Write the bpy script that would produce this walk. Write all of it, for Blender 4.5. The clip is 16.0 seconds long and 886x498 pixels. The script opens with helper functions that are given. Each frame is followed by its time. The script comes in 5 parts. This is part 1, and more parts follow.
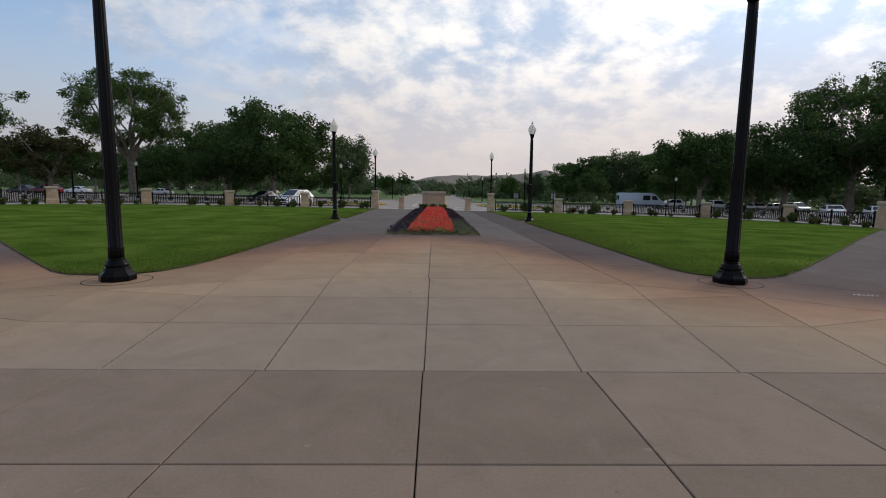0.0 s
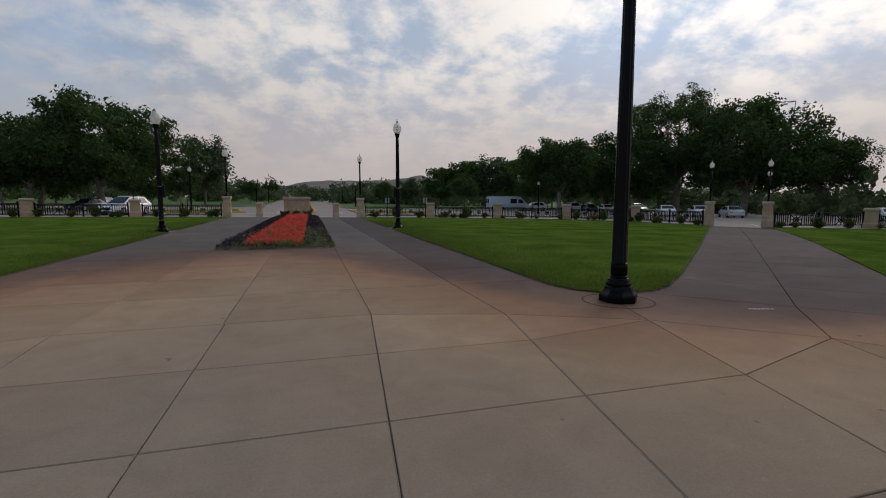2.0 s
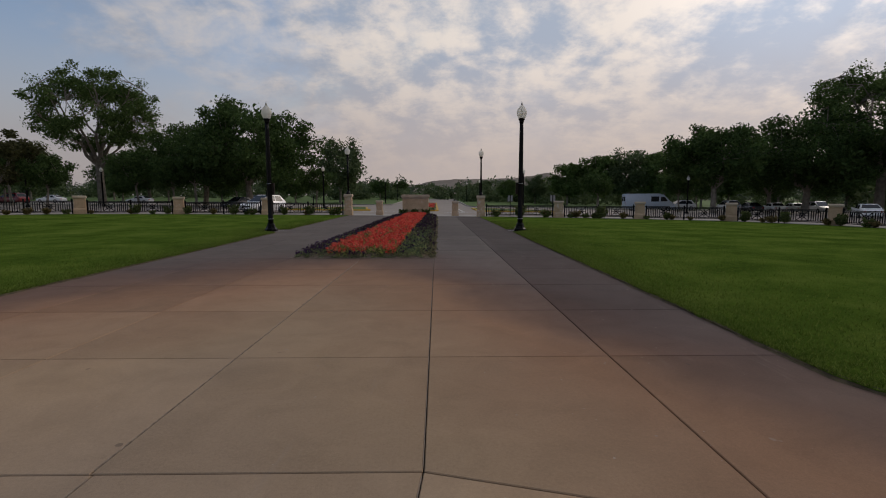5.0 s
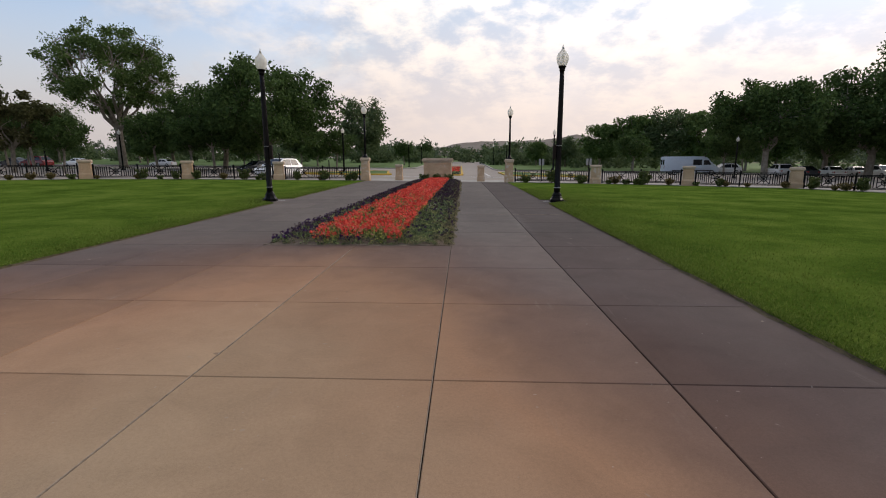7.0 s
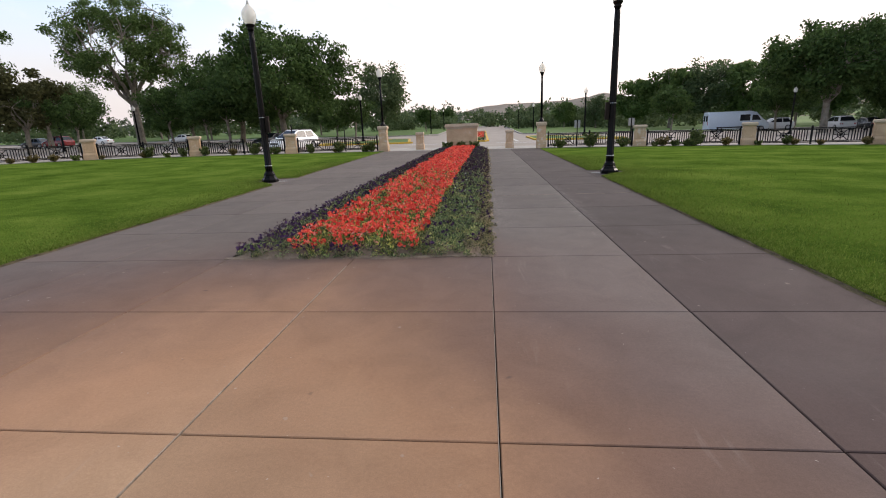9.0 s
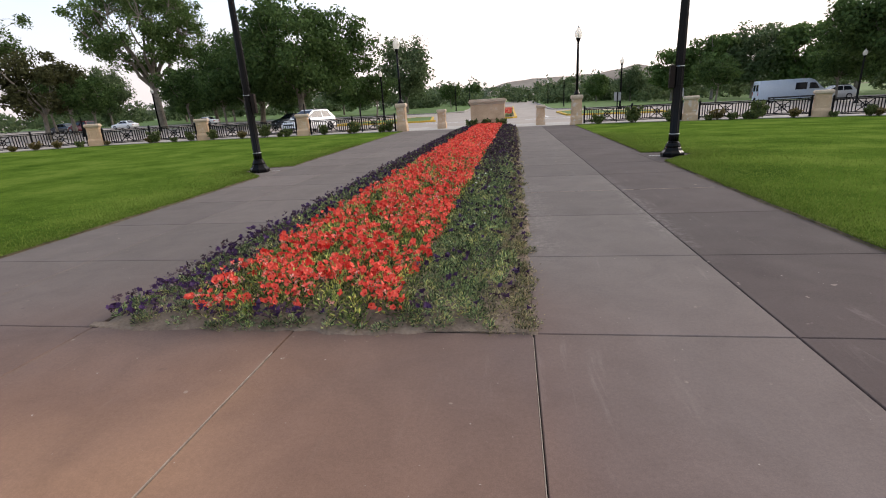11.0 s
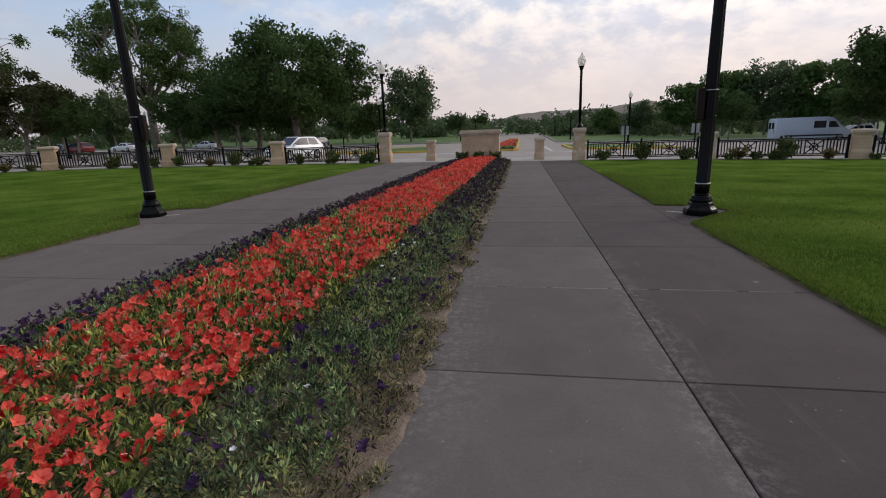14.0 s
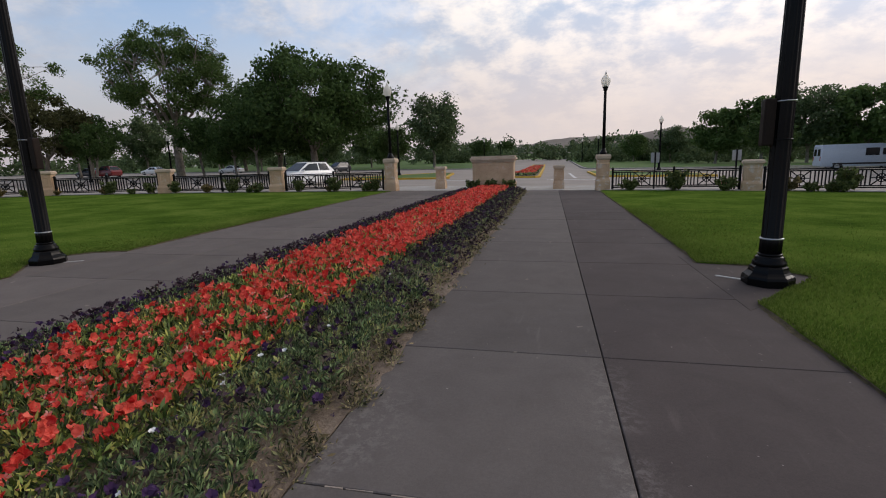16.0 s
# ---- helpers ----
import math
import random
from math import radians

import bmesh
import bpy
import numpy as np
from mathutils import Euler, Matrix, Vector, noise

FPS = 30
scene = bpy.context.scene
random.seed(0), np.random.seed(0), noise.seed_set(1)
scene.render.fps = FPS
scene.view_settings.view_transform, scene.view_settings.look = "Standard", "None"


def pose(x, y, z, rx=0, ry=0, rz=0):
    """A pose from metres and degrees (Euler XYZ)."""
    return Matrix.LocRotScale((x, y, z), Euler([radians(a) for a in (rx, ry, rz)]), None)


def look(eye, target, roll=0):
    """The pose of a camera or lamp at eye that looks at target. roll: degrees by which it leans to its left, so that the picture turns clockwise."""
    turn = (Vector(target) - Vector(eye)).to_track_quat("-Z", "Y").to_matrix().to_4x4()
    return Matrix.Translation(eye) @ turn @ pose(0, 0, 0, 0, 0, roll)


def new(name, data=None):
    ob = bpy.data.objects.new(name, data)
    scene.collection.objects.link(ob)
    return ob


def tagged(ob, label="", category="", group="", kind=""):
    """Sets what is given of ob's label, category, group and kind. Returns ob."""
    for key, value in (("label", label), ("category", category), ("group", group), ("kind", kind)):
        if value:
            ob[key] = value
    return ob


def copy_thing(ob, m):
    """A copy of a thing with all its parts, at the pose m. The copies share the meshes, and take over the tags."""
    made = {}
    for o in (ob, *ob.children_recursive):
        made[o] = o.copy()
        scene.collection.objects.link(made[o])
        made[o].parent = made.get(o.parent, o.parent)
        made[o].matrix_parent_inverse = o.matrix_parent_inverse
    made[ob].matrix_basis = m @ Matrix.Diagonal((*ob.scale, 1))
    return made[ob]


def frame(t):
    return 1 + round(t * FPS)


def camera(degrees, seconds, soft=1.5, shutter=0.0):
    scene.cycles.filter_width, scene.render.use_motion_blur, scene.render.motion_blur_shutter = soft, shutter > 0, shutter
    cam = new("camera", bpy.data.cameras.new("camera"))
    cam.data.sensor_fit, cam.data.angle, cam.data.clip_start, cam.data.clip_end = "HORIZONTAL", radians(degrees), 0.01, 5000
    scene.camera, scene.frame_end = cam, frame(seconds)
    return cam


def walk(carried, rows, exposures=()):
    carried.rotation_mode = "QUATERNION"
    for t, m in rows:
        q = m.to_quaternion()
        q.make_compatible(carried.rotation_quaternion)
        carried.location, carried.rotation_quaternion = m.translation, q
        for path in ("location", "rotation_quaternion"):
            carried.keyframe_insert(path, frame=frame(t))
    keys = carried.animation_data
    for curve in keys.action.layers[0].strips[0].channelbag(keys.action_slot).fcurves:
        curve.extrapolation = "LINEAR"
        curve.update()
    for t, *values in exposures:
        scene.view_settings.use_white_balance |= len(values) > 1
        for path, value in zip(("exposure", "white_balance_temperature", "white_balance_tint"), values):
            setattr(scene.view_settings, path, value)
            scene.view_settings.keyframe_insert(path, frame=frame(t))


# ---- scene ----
cam = camera(87.2, 16.0, soft=1.05)
PATH = [
    (0, (-1.529, -15.811, 1.374), (-1.491, -13.825, 1.142), 0.7),
    (0.5, (-1.396, -15.239, 1.334), (-1.179, -13.263, 1.111), 0.7),
    (1, (-1.242, -14.701, 1.361), (-0.873, -12.748, 1.139), 0.8),
    (1.5, (-0.986, -14.221, 1.336), (-0.464, -12.301, 1.132), 0.3),
    (2, (-0.676, -13.7, 1.349), (-0.127, -11.789, 1.142), 0.0),
    (2.5, (-0.414, -13.213, 1.337), (0.114, -11.295, 1.13), 0.3),
    (3, (-0.226, -12.704, 1.312), (0.246, -10.772, 1.102), 0.3),
    (3.5, (-0.09, -12.163, 1.314), (0.238, -10.2, 1.12), 0.6),
    (4, (0.017, -11.614, 1.314), (0.209, -9.631, 1.13), 0.1),
    (6.5, (0.122, -8.405, 1.386), (0.058, -6.433, 1.056), 0.3),
    (7, (0.186, -7.765, 1.404), (0.104, -5.801, 1.035), -0.1),
    (7.5, (0.107, -7.109, 1.388), (0.007, -5.15, 0.999), -0.3),
    (8, (0.078, -6.432, 1.43), (-0.039, -4.478, 1.021), -0.5),
    (8.5, (0.026, -5.818, 1.459), (-0.128, -3.877, 0.999), -1.2),
    (9, (-0.045, -5.191, 1.461), (-0.235, -3.266, 0.956), -2.2),
    (9.5, (-0.059, -4.61, 1.473), (-0.287, -2.7, 0.924), -2.9),
    (10, (-0.147, -3.968, 1.455), (-0.403, -2.074, 0.867), -3.4),
    (12.5, (0.03, -1.035, 1.378), (-0.314, 0.847, 0.794), -2.9),
    (13, (0.118, -0.508, 1.373), (-0.223, 1.386, 0.829), -2.7),
    (13.5, (0.345, 0.091, 1.407), (0.017, 1.997, 0.898), -2.2),
    (14, (0.611, 0.636, 1.392), (0.278, 2.551, 0.921), -2.0),
    (14.5, (0.817, 1.223, 1.412), (0.458, 3.139, 0.969), -2.0),
    (15, (0.997, 1.863, 1.382), (0.593, 3.779, 0.975), -1.9),
    (15.5, (1.047, 2.549, 1.381), (0.606, 4.462, 1.0), -1.7),
    (16, (1.139, 3.125, 1.427), (0.693, 5.04, 1.061), -1.7),
]
walk(cam, [(t, look(eye, target, roll)) for t, eye, target, roll in PATH],
     [(0, -0.04, 6300, 10), (1, -0.29, 6400, 11), (2, -0.52, 6400, 11), (3.5, -0.6, 6600, 12), (4.2, -0.6, 6800, 14), (6.3, -0.22, 6800, 14), (7, 0.25, 6850, 13),
      (8, 0.75, 6850, 13), (9, 0.85, 6850, 13), (10, 0.86, 6850, 13), (12.5, 1.25, 6700, 12), (13, 1.08, 6700, 13), (13.5, 0.72, 6600, 13), (14, 0.13, 6500, 13), (15, 0.09, 6480, 13), (16, 0.07, 6560, 13)])


# ---- world, sun ----
SUN_AZ, SUN_EL = radians(50), radians(27)          # clockwise from +y, above the horizon
SUN_DIR = Vector((math.sin(SUN_AZ) * math.cos(SUN_EL), math.cos(SUN_AZ) * math.cos(SUN_EL), math.sin(SUN_EL)))


class Nodes:
    """Short forms for making a node tree."""

    def __init__(self, tree):
        self.t = tree
        tree.nodes.clear()

    def add(self, kind, **values):
        n = self.t.nodes.new(kind)
        for k, v in values.items():
            if k.startswith("i_"):
                n.inputs[int(k[2:])].default_value = v
        return n

    def link(self, a, b):
        self.t.links.new(a, b)

    def math(self, op, a, b=0.0, c=0.0):
        n = self.t.nodes.new("ShaderNodeMath")
        n.operation = op
        for i, v in enumerate((a, b, c)):
            if isinstance(v, (int, float)):
                n.inputs[i].default_value = v
            else:
                self.link(v, n.inputs[i])
        return n.outputs[0]

    def noise(self, vec, scale, detail=4.0, rough=0.55, dist=0.0):
        n = self.t.nodes.new("ShaderNodeTexNoise")
        n.inputs["Scale"].default_value, n.inputs["Detail"].default_value = scale, detail
        n.inputs["Roughness"].default_value, n.inputs["Distortion"].default_value = rough, dist
        if vec is not None:
            self.link(vec, n.inputs["Vector"])
        return n.outputs[0]

    def ramp(self, fac, stops):
        n = self.t.nodes.new("ShaderNodeValToRGB")
        e = n.color_ramp.elements
        while len(e) < len(stops):
            e.new(0.5)
        for el, (p, c) in zip(e, stops):
            el.position = p
            el.color = (*c, 1) if isinstance(c, tuple) else (c, c, c, 1)
        self.link(fac, n.inputs[0])
        return n.outputs[0]

    def smooth(self, v, a, b):
        n = self.t.nodes.new("ShaderNodeMapRange")
        n.interpolation_type = "SMOOTHSTEP"
        n.inputs[1].default_value, n.inputs[2].default_value = a, b
        self.link(v, n.inputs[0])
        return n.outputs[0]

    def mix(self, fac, a, b, kind="MIX"):
        n = self.t.nodes.new("ShaderNodeMix")
        n.data_type, n.blend_type = "RGBA", kind
        for sock, v in ((n.inputs[0], fac), (n.inputs[6], a), (n.inputs[7], b)):
            if isinstance(v, (int, float)):
                sock.default_value = v
            elif isinstance(v, tuple):
                sock.default_value = (*v, 1)
            else:
                self.link(v, sock)
        return n.outputs[2]


def build_world():
    world = bpy.data.worlds.new("evening_sky")
    scene.world = world
    world.use_nodes = True
    n = Nodes(world.node_tree)
    co = n.add("ShaderNodeTexCoord").outputs["Generated"]
    sep = n.add("ShaderNodeSeparateXYZ")
    n.link(co, sep.inputs[0])
    x, y, z = sep.outputs
    zz = n.math("ADD", n.math("MAXIMUM", z, 0.0), 0.36)
    comb = n.add("ShaderNodeCombineXYZ")
    n.link(n.math("DIVIDE", x, zz), comb.inputs[0])
    n.link(n.math("DIVIDE", y, zz), comb.inputs[1])
    flat = comb.outputs[0]
    sky = n.add("ShaderNodeTexSky")
    sky.sky_type, sky.sun_disc = "NISHITA", False
    sky.sun_elevation, sky.sun_rotation = SUN_EL, SUN_AZ
    sky.air_density, sky.dust_density, sky.ozone_density = 1.0, 1.5, 1.5
    blue = n.mix(1.0, n.mix(1.0, sky.outputs[0], (SKY, SKY, SKY), "MULTIPLY"), (0.66, 0.76, 0.92), "DARKEN")
    # broken altocumulus: broad sheets, with small mottled puffs inside them
    broad = n.noise(flat, 0.95, 3.0, 0.5, 0.4)
    puffs = n.noise(flat, 3.8, 8.0, 0.60, 0.25)
    cover = n.math("ADD", n.math("MULTIPLY", broad, 0.75), n.math("MULTIPLY", puffs, 0.5))
    dot = n.add("ShaderNodeVectorMath")
    dot.operation = "DOT_PRODUCT"
    n.link(co, dot.inputs[0])
    dot.inputs[1].default_value = SUN_DIR
    toward = n.smooth(dot.outputs["Value"], -0.1, 1.0)
    cover = n.math("ADD", n.math("SUBTRACT", cover, 0.05), n.math("MULTIPLY", toward, 0.23))
    mask = n.smooth(cover, 0.54, 0.76)
    fine = n.noise(flat, 11.0, 5.0, 0.62, 0.1)
    body = n.math("ADD", n.math("MULTIPLY", n.noise(flat, 2.7, 6.0, 0.58, 0.15), 0.66), n.math("MULTIPLY", fine, 0.34))
    thick = n.smooth(body, 0.40, 0.59)
    lit = n.mix(thick, (0.50, 0.60, 0.75), (1.12, 1.05, 0.97))
    gain = n.math("ADD", 0.74, n.math("MULTIPLY", n.math("POWER", toward, 1.6), 0.40))
    gain = n.math("ADD", gain, n.math("MULTIPLY", n.smooth(dot.outputs["Value"], 0.86, 1.0), 0.40))
    cloud = n.mix(1.0, lit, gain, "MULTIPLY")
    both = n.mix(n.math("MULTIPLY", mask, 0.93), blue, cloud)
    haze = n.smooth(z, 0.34, 0.03)
    low = n.mix(toward, (0.47, 0.44, 0.46), (0.77, 0.67, 0.62))
    both = n.mix(n.math("MULTIPLY", haze, 0.93), both, low)
    bg = n.add("ShaderNodeBackground")
    n.link(both, bg.inputs[0])
    bg.inputs[1].default_value = 1.0
    n.link(bg.outputs[0], n.add("ShaderNodeOutputWorld").inputs[0])


SKY = 0.19
build_world()
sun = new("sun", bpy.data.lights.new("sun", "SUN"))
sun.data.energy, sun.data.angle, sun.data.color = 0.8, radians(22), (1.0, 0.9, 0.8)
sun.matrix_world = look((0, 0, 50), Vector((0, 0, 50)) - SUN_DIR)


# ---- materials ----
def material(name, rough=0.6, metal=0.0, spec=0.5):
    m = bpy.data.materials.new(name)
    m.use_nodes = True
    n = Nodes(m.node_tree)
    b = n.add("ShaderNodeBsdfPrincipled")
    b.inputs["Roughness"].default_value, b.inputs["Metallic"].default_value = rough, metal
    b.inputs["Specular IOR Level"].default_value = spec
    n.link(b.outputs[0], n.add("ShaderNodeOutputMaterial").inputs[0])
    return m, n, b


def bump(n, b, height, strength, distance):
    k = n.add("ShaderNodeBump")
    k.inputs["Strength"].default_value, k.inputs["Distance"].default_value = strength, distance
    n.link(height, k.inputs["Height"])
    n.link(k.outputs[0], b.inputs["Normal"])


def where(n):
    return n.add("ShaderNodeNewGeometry").outputs["Position"]


def speckled(name, dark, light, scale, rough=0.7, metal=0.0, relief=0.3, depth=0.003, fine=12.0, spec=0.2):
    """Two scales of variation between two colours, and fine relief."""
    m, n, b = material(name, rough, metal, spec)
    p = where(n)
    big, small = n.noise(p, scale, 4), n.noise(p, scale * fine, 5, 0.65)
    f = n.math("ADD", n.math("MULTIPLY", big, 0.6), n.math("MULTIPLY", small, 0.4))
    n.link(n.ramp(f, [(0.32, dark), (0.68, light)]), b.inputs["Base Color"])
    bump(n, b, small, relief, depth)
    return m


def plain(name, colour, rough=0.5, metal=0.0, spec=0.5):
    m, n, b = material(name, rough, metal, spec)
    f = n.noise(where(n), 9.0, 3)
    dark = tuple(c * 0.86 for c in colour)
    n.link(n.ramp(f, [(0.3, dark), (0.7, colour)]), b.inputs["Base Color"])
    return m


def concrete_slab():
    m, n, b = material("broom_finished_concrete", 0.85, 0, 0.12)
    p = where(n)
    sep = n.add("ShaderNodeSeparateXYZ")
    n.link(p, sep.inputs[0])
    x, y, _ = sep.outputs
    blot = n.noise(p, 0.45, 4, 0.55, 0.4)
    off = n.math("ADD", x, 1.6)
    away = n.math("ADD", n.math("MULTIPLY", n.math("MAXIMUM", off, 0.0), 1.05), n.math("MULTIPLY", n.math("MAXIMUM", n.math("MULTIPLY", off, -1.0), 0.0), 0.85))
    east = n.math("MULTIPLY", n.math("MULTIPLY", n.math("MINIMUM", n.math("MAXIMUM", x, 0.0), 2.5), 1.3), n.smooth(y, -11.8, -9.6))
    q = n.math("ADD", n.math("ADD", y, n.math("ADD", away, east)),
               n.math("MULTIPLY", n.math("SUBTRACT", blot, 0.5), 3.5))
    # colour runs with position from tan through rust to dark grey
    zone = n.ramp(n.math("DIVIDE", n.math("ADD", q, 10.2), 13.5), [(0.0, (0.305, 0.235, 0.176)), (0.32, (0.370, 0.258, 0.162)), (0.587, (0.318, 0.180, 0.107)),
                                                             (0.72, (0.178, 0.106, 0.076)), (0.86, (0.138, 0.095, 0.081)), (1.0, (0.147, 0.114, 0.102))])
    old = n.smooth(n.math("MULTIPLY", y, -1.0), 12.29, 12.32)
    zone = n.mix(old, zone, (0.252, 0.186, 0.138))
    # walk: east side darker, west column redder, all cooler and darker past y = -1.5
    along_walk = n.math("MAXIMUM", n.math("MULTIPLY", n.smooth(y, -8.2, -4.6), n.smooth(x, 4.6, 3.8)), n.math("MULTIPLY", n.smooth(x, 3.2, 4.8), n.smooth(y, -10.6, -8.6)))
    zone = n.mix(n.math("MULTIPLY", n.math("MULTIPLY", n.smooth(x, 1.52, 1.53), along_walk), 0.70), zone, n.mix(1.0, zone, (0.46, 0.41, 0.43), "MULTIPLY"))
    zone = n.mix(n.math("MULTIPLY", n.math("MULTIPLY", n.smooth(x, -3.19, -3.20), n.smooth(y, -0.1, 0.1)), 0.22), zone, (0.225, 0.160, 0.132))
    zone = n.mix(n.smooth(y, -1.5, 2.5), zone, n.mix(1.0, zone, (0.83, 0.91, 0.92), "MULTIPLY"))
    rnd = n.add("ShaderNodeObjectInfo").outputs["Random"]
    tone = n.math("ADD", 0.90, n.math("MULTIPLY", rnd, 0.2))
    mid = n.ramp(n.noise(p, 2.2, 6, 0.65, 0.6), [(0.25, 0.86), (0.5, 1.0), (0.75, 1.12)])
    grit = n.noise(p, 160.0, 3, 0.7)
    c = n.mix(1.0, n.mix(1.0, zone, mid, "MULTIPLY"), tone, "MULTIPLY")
    c = n.mix(0.24, c, n.ramp(grit, [(0.3, 0.5), (0.7, 1.4)]), "MULTIPLY")
    c = n.mix(0.24, c, n.ramp(n.noise(p, 48.0, 4, 0.7), [(0.3, 0.6), (0.7, 1.3)]), "MULTIPLY")
    spots = n.smooth(n.noise(p, 7.5, 2, 0.5), 0.735, 0.77)
    c = n.mix(n.math("MULTIPLY", spots, 0.45), c, (0.33, 0.27, 0.22))
    dark = n.smooth(n.noise(p, 5.1, 2, 0.5, 0.3), 0.74, 0.78)
    c = n.mix(n.math("MULTIPLY", dark, 0.5), c, (0.07, 0.055, 0.05))
    stretch = n.add("ShaderNodeVectorMath")
    stretch.operation = "MULTIPLY"
    n.link(p, stretch.inputs[0])
    stretch.inputs[1].default_value = (9.0, 1.1, 1.0)
    smear = n.math("MULTIPLY", n.smooth(n.noise(stretch.outputs[0], 1.0, 6, 0.7, 0.5), 0.56, 0.74), n.smooth(n.noise(p, 0.8, 3), 0.48, 0.62))
    c = n.mix(n.math("MULTIPLY", smear, 0.16), c, (0.36, 0.31, 0.27))
    # pale crust beside the long joint and along the bed
    side_joint = n.smooth(n.math("ABSOLUTE", n.math("SUBTRACT", x, 1.527)), 0.22, 0.02)
    side_bed = n.smooth(n.math("ABSOLUTE", x), 0.60, 0.05)
    crust = n.math("MULTIPLY", n.math("MAXIMUM", side_joint, side_bed), n.math("MULTIPLY", n.smooth(n.noise(p, 14.0, 8, 0.8), 0.46, 0.60), n.smooth(n.noise(p, 0.9, 3), 0.38, 0.52)))
    c = n.mix(n.math("MULTIPLY", n.math("MULTIPLY", crust, n.math("MULTIPLY", n.smooth(y, 0.9, 2.2), n.smooth(y, 8.0, 5.0))), 0.20), c, (0.40, 0.36, 0.33))
    pits = n.smooth(n.noise(p, 26.0, 2, 0.5), 0.74, 0.78)
    c = n.mix(n.math("MULTIPLY", pits, 0.55), c, (0.42, 0.37, 0.32))
    n.link(c, b.inputs["Base Color"])
    n.link(n.ramp(n.noise(p, 1.3, 4), [(0.3, 0.78), (0.7, 0.92)]), b.inputs["Roughness"])
    bump(n, b, n.math("ADD", n.math("MULTIPLY", grit, 0.3), n.noise(p, 35.0, 4, 0.7)), 0.25, 0.003)
    return m


def lawn_green():
    m, n, b = material("mown_lawn", 0.9, 0, 0.0)
    p = where(n)
    sep = n.add("ShaderNodeSeparateXYZ")
    n.link(p, sep.inputs[0])
    x, y, _ = sep.outputs
    wob = n.noise(p, 0.25, 3)
    band = n.math("SINE", n.math("ADD", n.math("MULTIPLY", n.math("ADD", n.math("MULTIPLY", x, 0.5), n.math("MULTIPLY", y, 0.87)), 2.2),
                                 n.math("MULTIPLY", wob, 1.5)))
    f = n.math("ADD", n.math("MULTIPLY", band, 0.014),
               n.math("ADD", n.math("MULTIPLY", n.noise(p, 0.6, 5, 0.6), 0.46), n.math("ADD", n.math("MULTIPLY", n.noise(p, 6.0, 4, 0.7), 0.15), n.math("MULTIPLY", n.noise(p, 55.0, 4, 0.8), 0.39))))
    n.link(n.ramp(f, [(0.34, (0.019, 0.046, 0.007)), (0.5, (0.078, 0.129, 0.018)), (0.66, (0.160, 0.204, 0.041))]), b.inputs["Base Color"])
    bump(n, b, n.noise(p, 70.0, 4, 0.8), 0.9, 0.02)
    return m


def leafy(name, dark, light, rough=0.7, thin=0.35, spec=0.1):
    """Leaves: each leaf its own tone, a little light passing through."""
    m, n, b = material(name, rough, 0, spec)
    g = n.add("ShaderNodeNewGeometry")
    f = n.math("ADD", n.math("MULTIPLY", g.outputs["Random Per Island"], 0.65), n.math("MULTIPLY", n.noise(g.outputs["Position"], 0.8, 3), 0.35))
    col = n.ramp(f, [(0.1, dark), (0.8, light)])
    n.link(col, b.inputs["Base Color"])
    if thin:
        tr = n.add("ShaderNodeBsdfTranslucent")
        n.link(col, tr.inputs[0])
        mx = n.add("ShaderNodeMixShader")
        mx.inputs[0].default_value = thin
        n.link(b.outputs[0], mx.inputs[1])
        n.link(tr.outputs[0], mx.inputs[2])
        out = [k for k in n.t.nodes if k.type == "OUTPUT_MATERIAL"][0]
        n.link(mx.outputs[0], out.inputs[0])
    return m


def bedding_leaf(name, dark, mid, tip, ripe=0.88):
    """Bedding plants: dark green, with some plants gone yellowish at their tips."""
    m, n, b = material(name, 0.5, 0, 0.3)
    g = n.add("ShaderNodeNewGeometry")
    rnd, p = g.outputs["Random Per Island"], g.outputs["Position"]
    half = tuple(a * 0.66 + b * 0.34 for a, b in zip(dark, mid))
    col = n.ramp(rnd, [(0.05, dark), (0.62, half), (0.97, mid)])
    plant = n.smooth(n.noise(p, 3.4, 3, 0.6), 0.50, 0.66)
    chance = n.smooth(n.math("ADD", n.math("FRACT", n.math("MULTIPLY", rnd, 17.3)), n.math("MULTIPLY", plant, 0.40)), ripe, 1.0)
    col = n.mix(n.math("MULTIPLY", chance, 0.85), col, tip)
    col = n.mix(1.0, col, n.ramp(n.noise(p, 7.0, 2, 0.5), [(0.35, 0.55), (0.65, 1.35)]), "MULTIPLY")
    n.link(col, b.inputs["Base Color"])
    tr = n.add("ShaderNodeBsdfTranslucent")
    n.link(col, tr.inputs[0])
    mx = n.add("ShaderNodeMixShader")
    mx.inputs[0].default_value = 0.12
    n.link(b.outputs[0], mx.inputs[1])
    n.link(tr.outputs[0], mx.inputs[2])
    n.link(mx.outputs[0], [k for k in n.t.nodes if k.type == "OUTPUT_MATERIAL"][0].inputs[0])
    return m


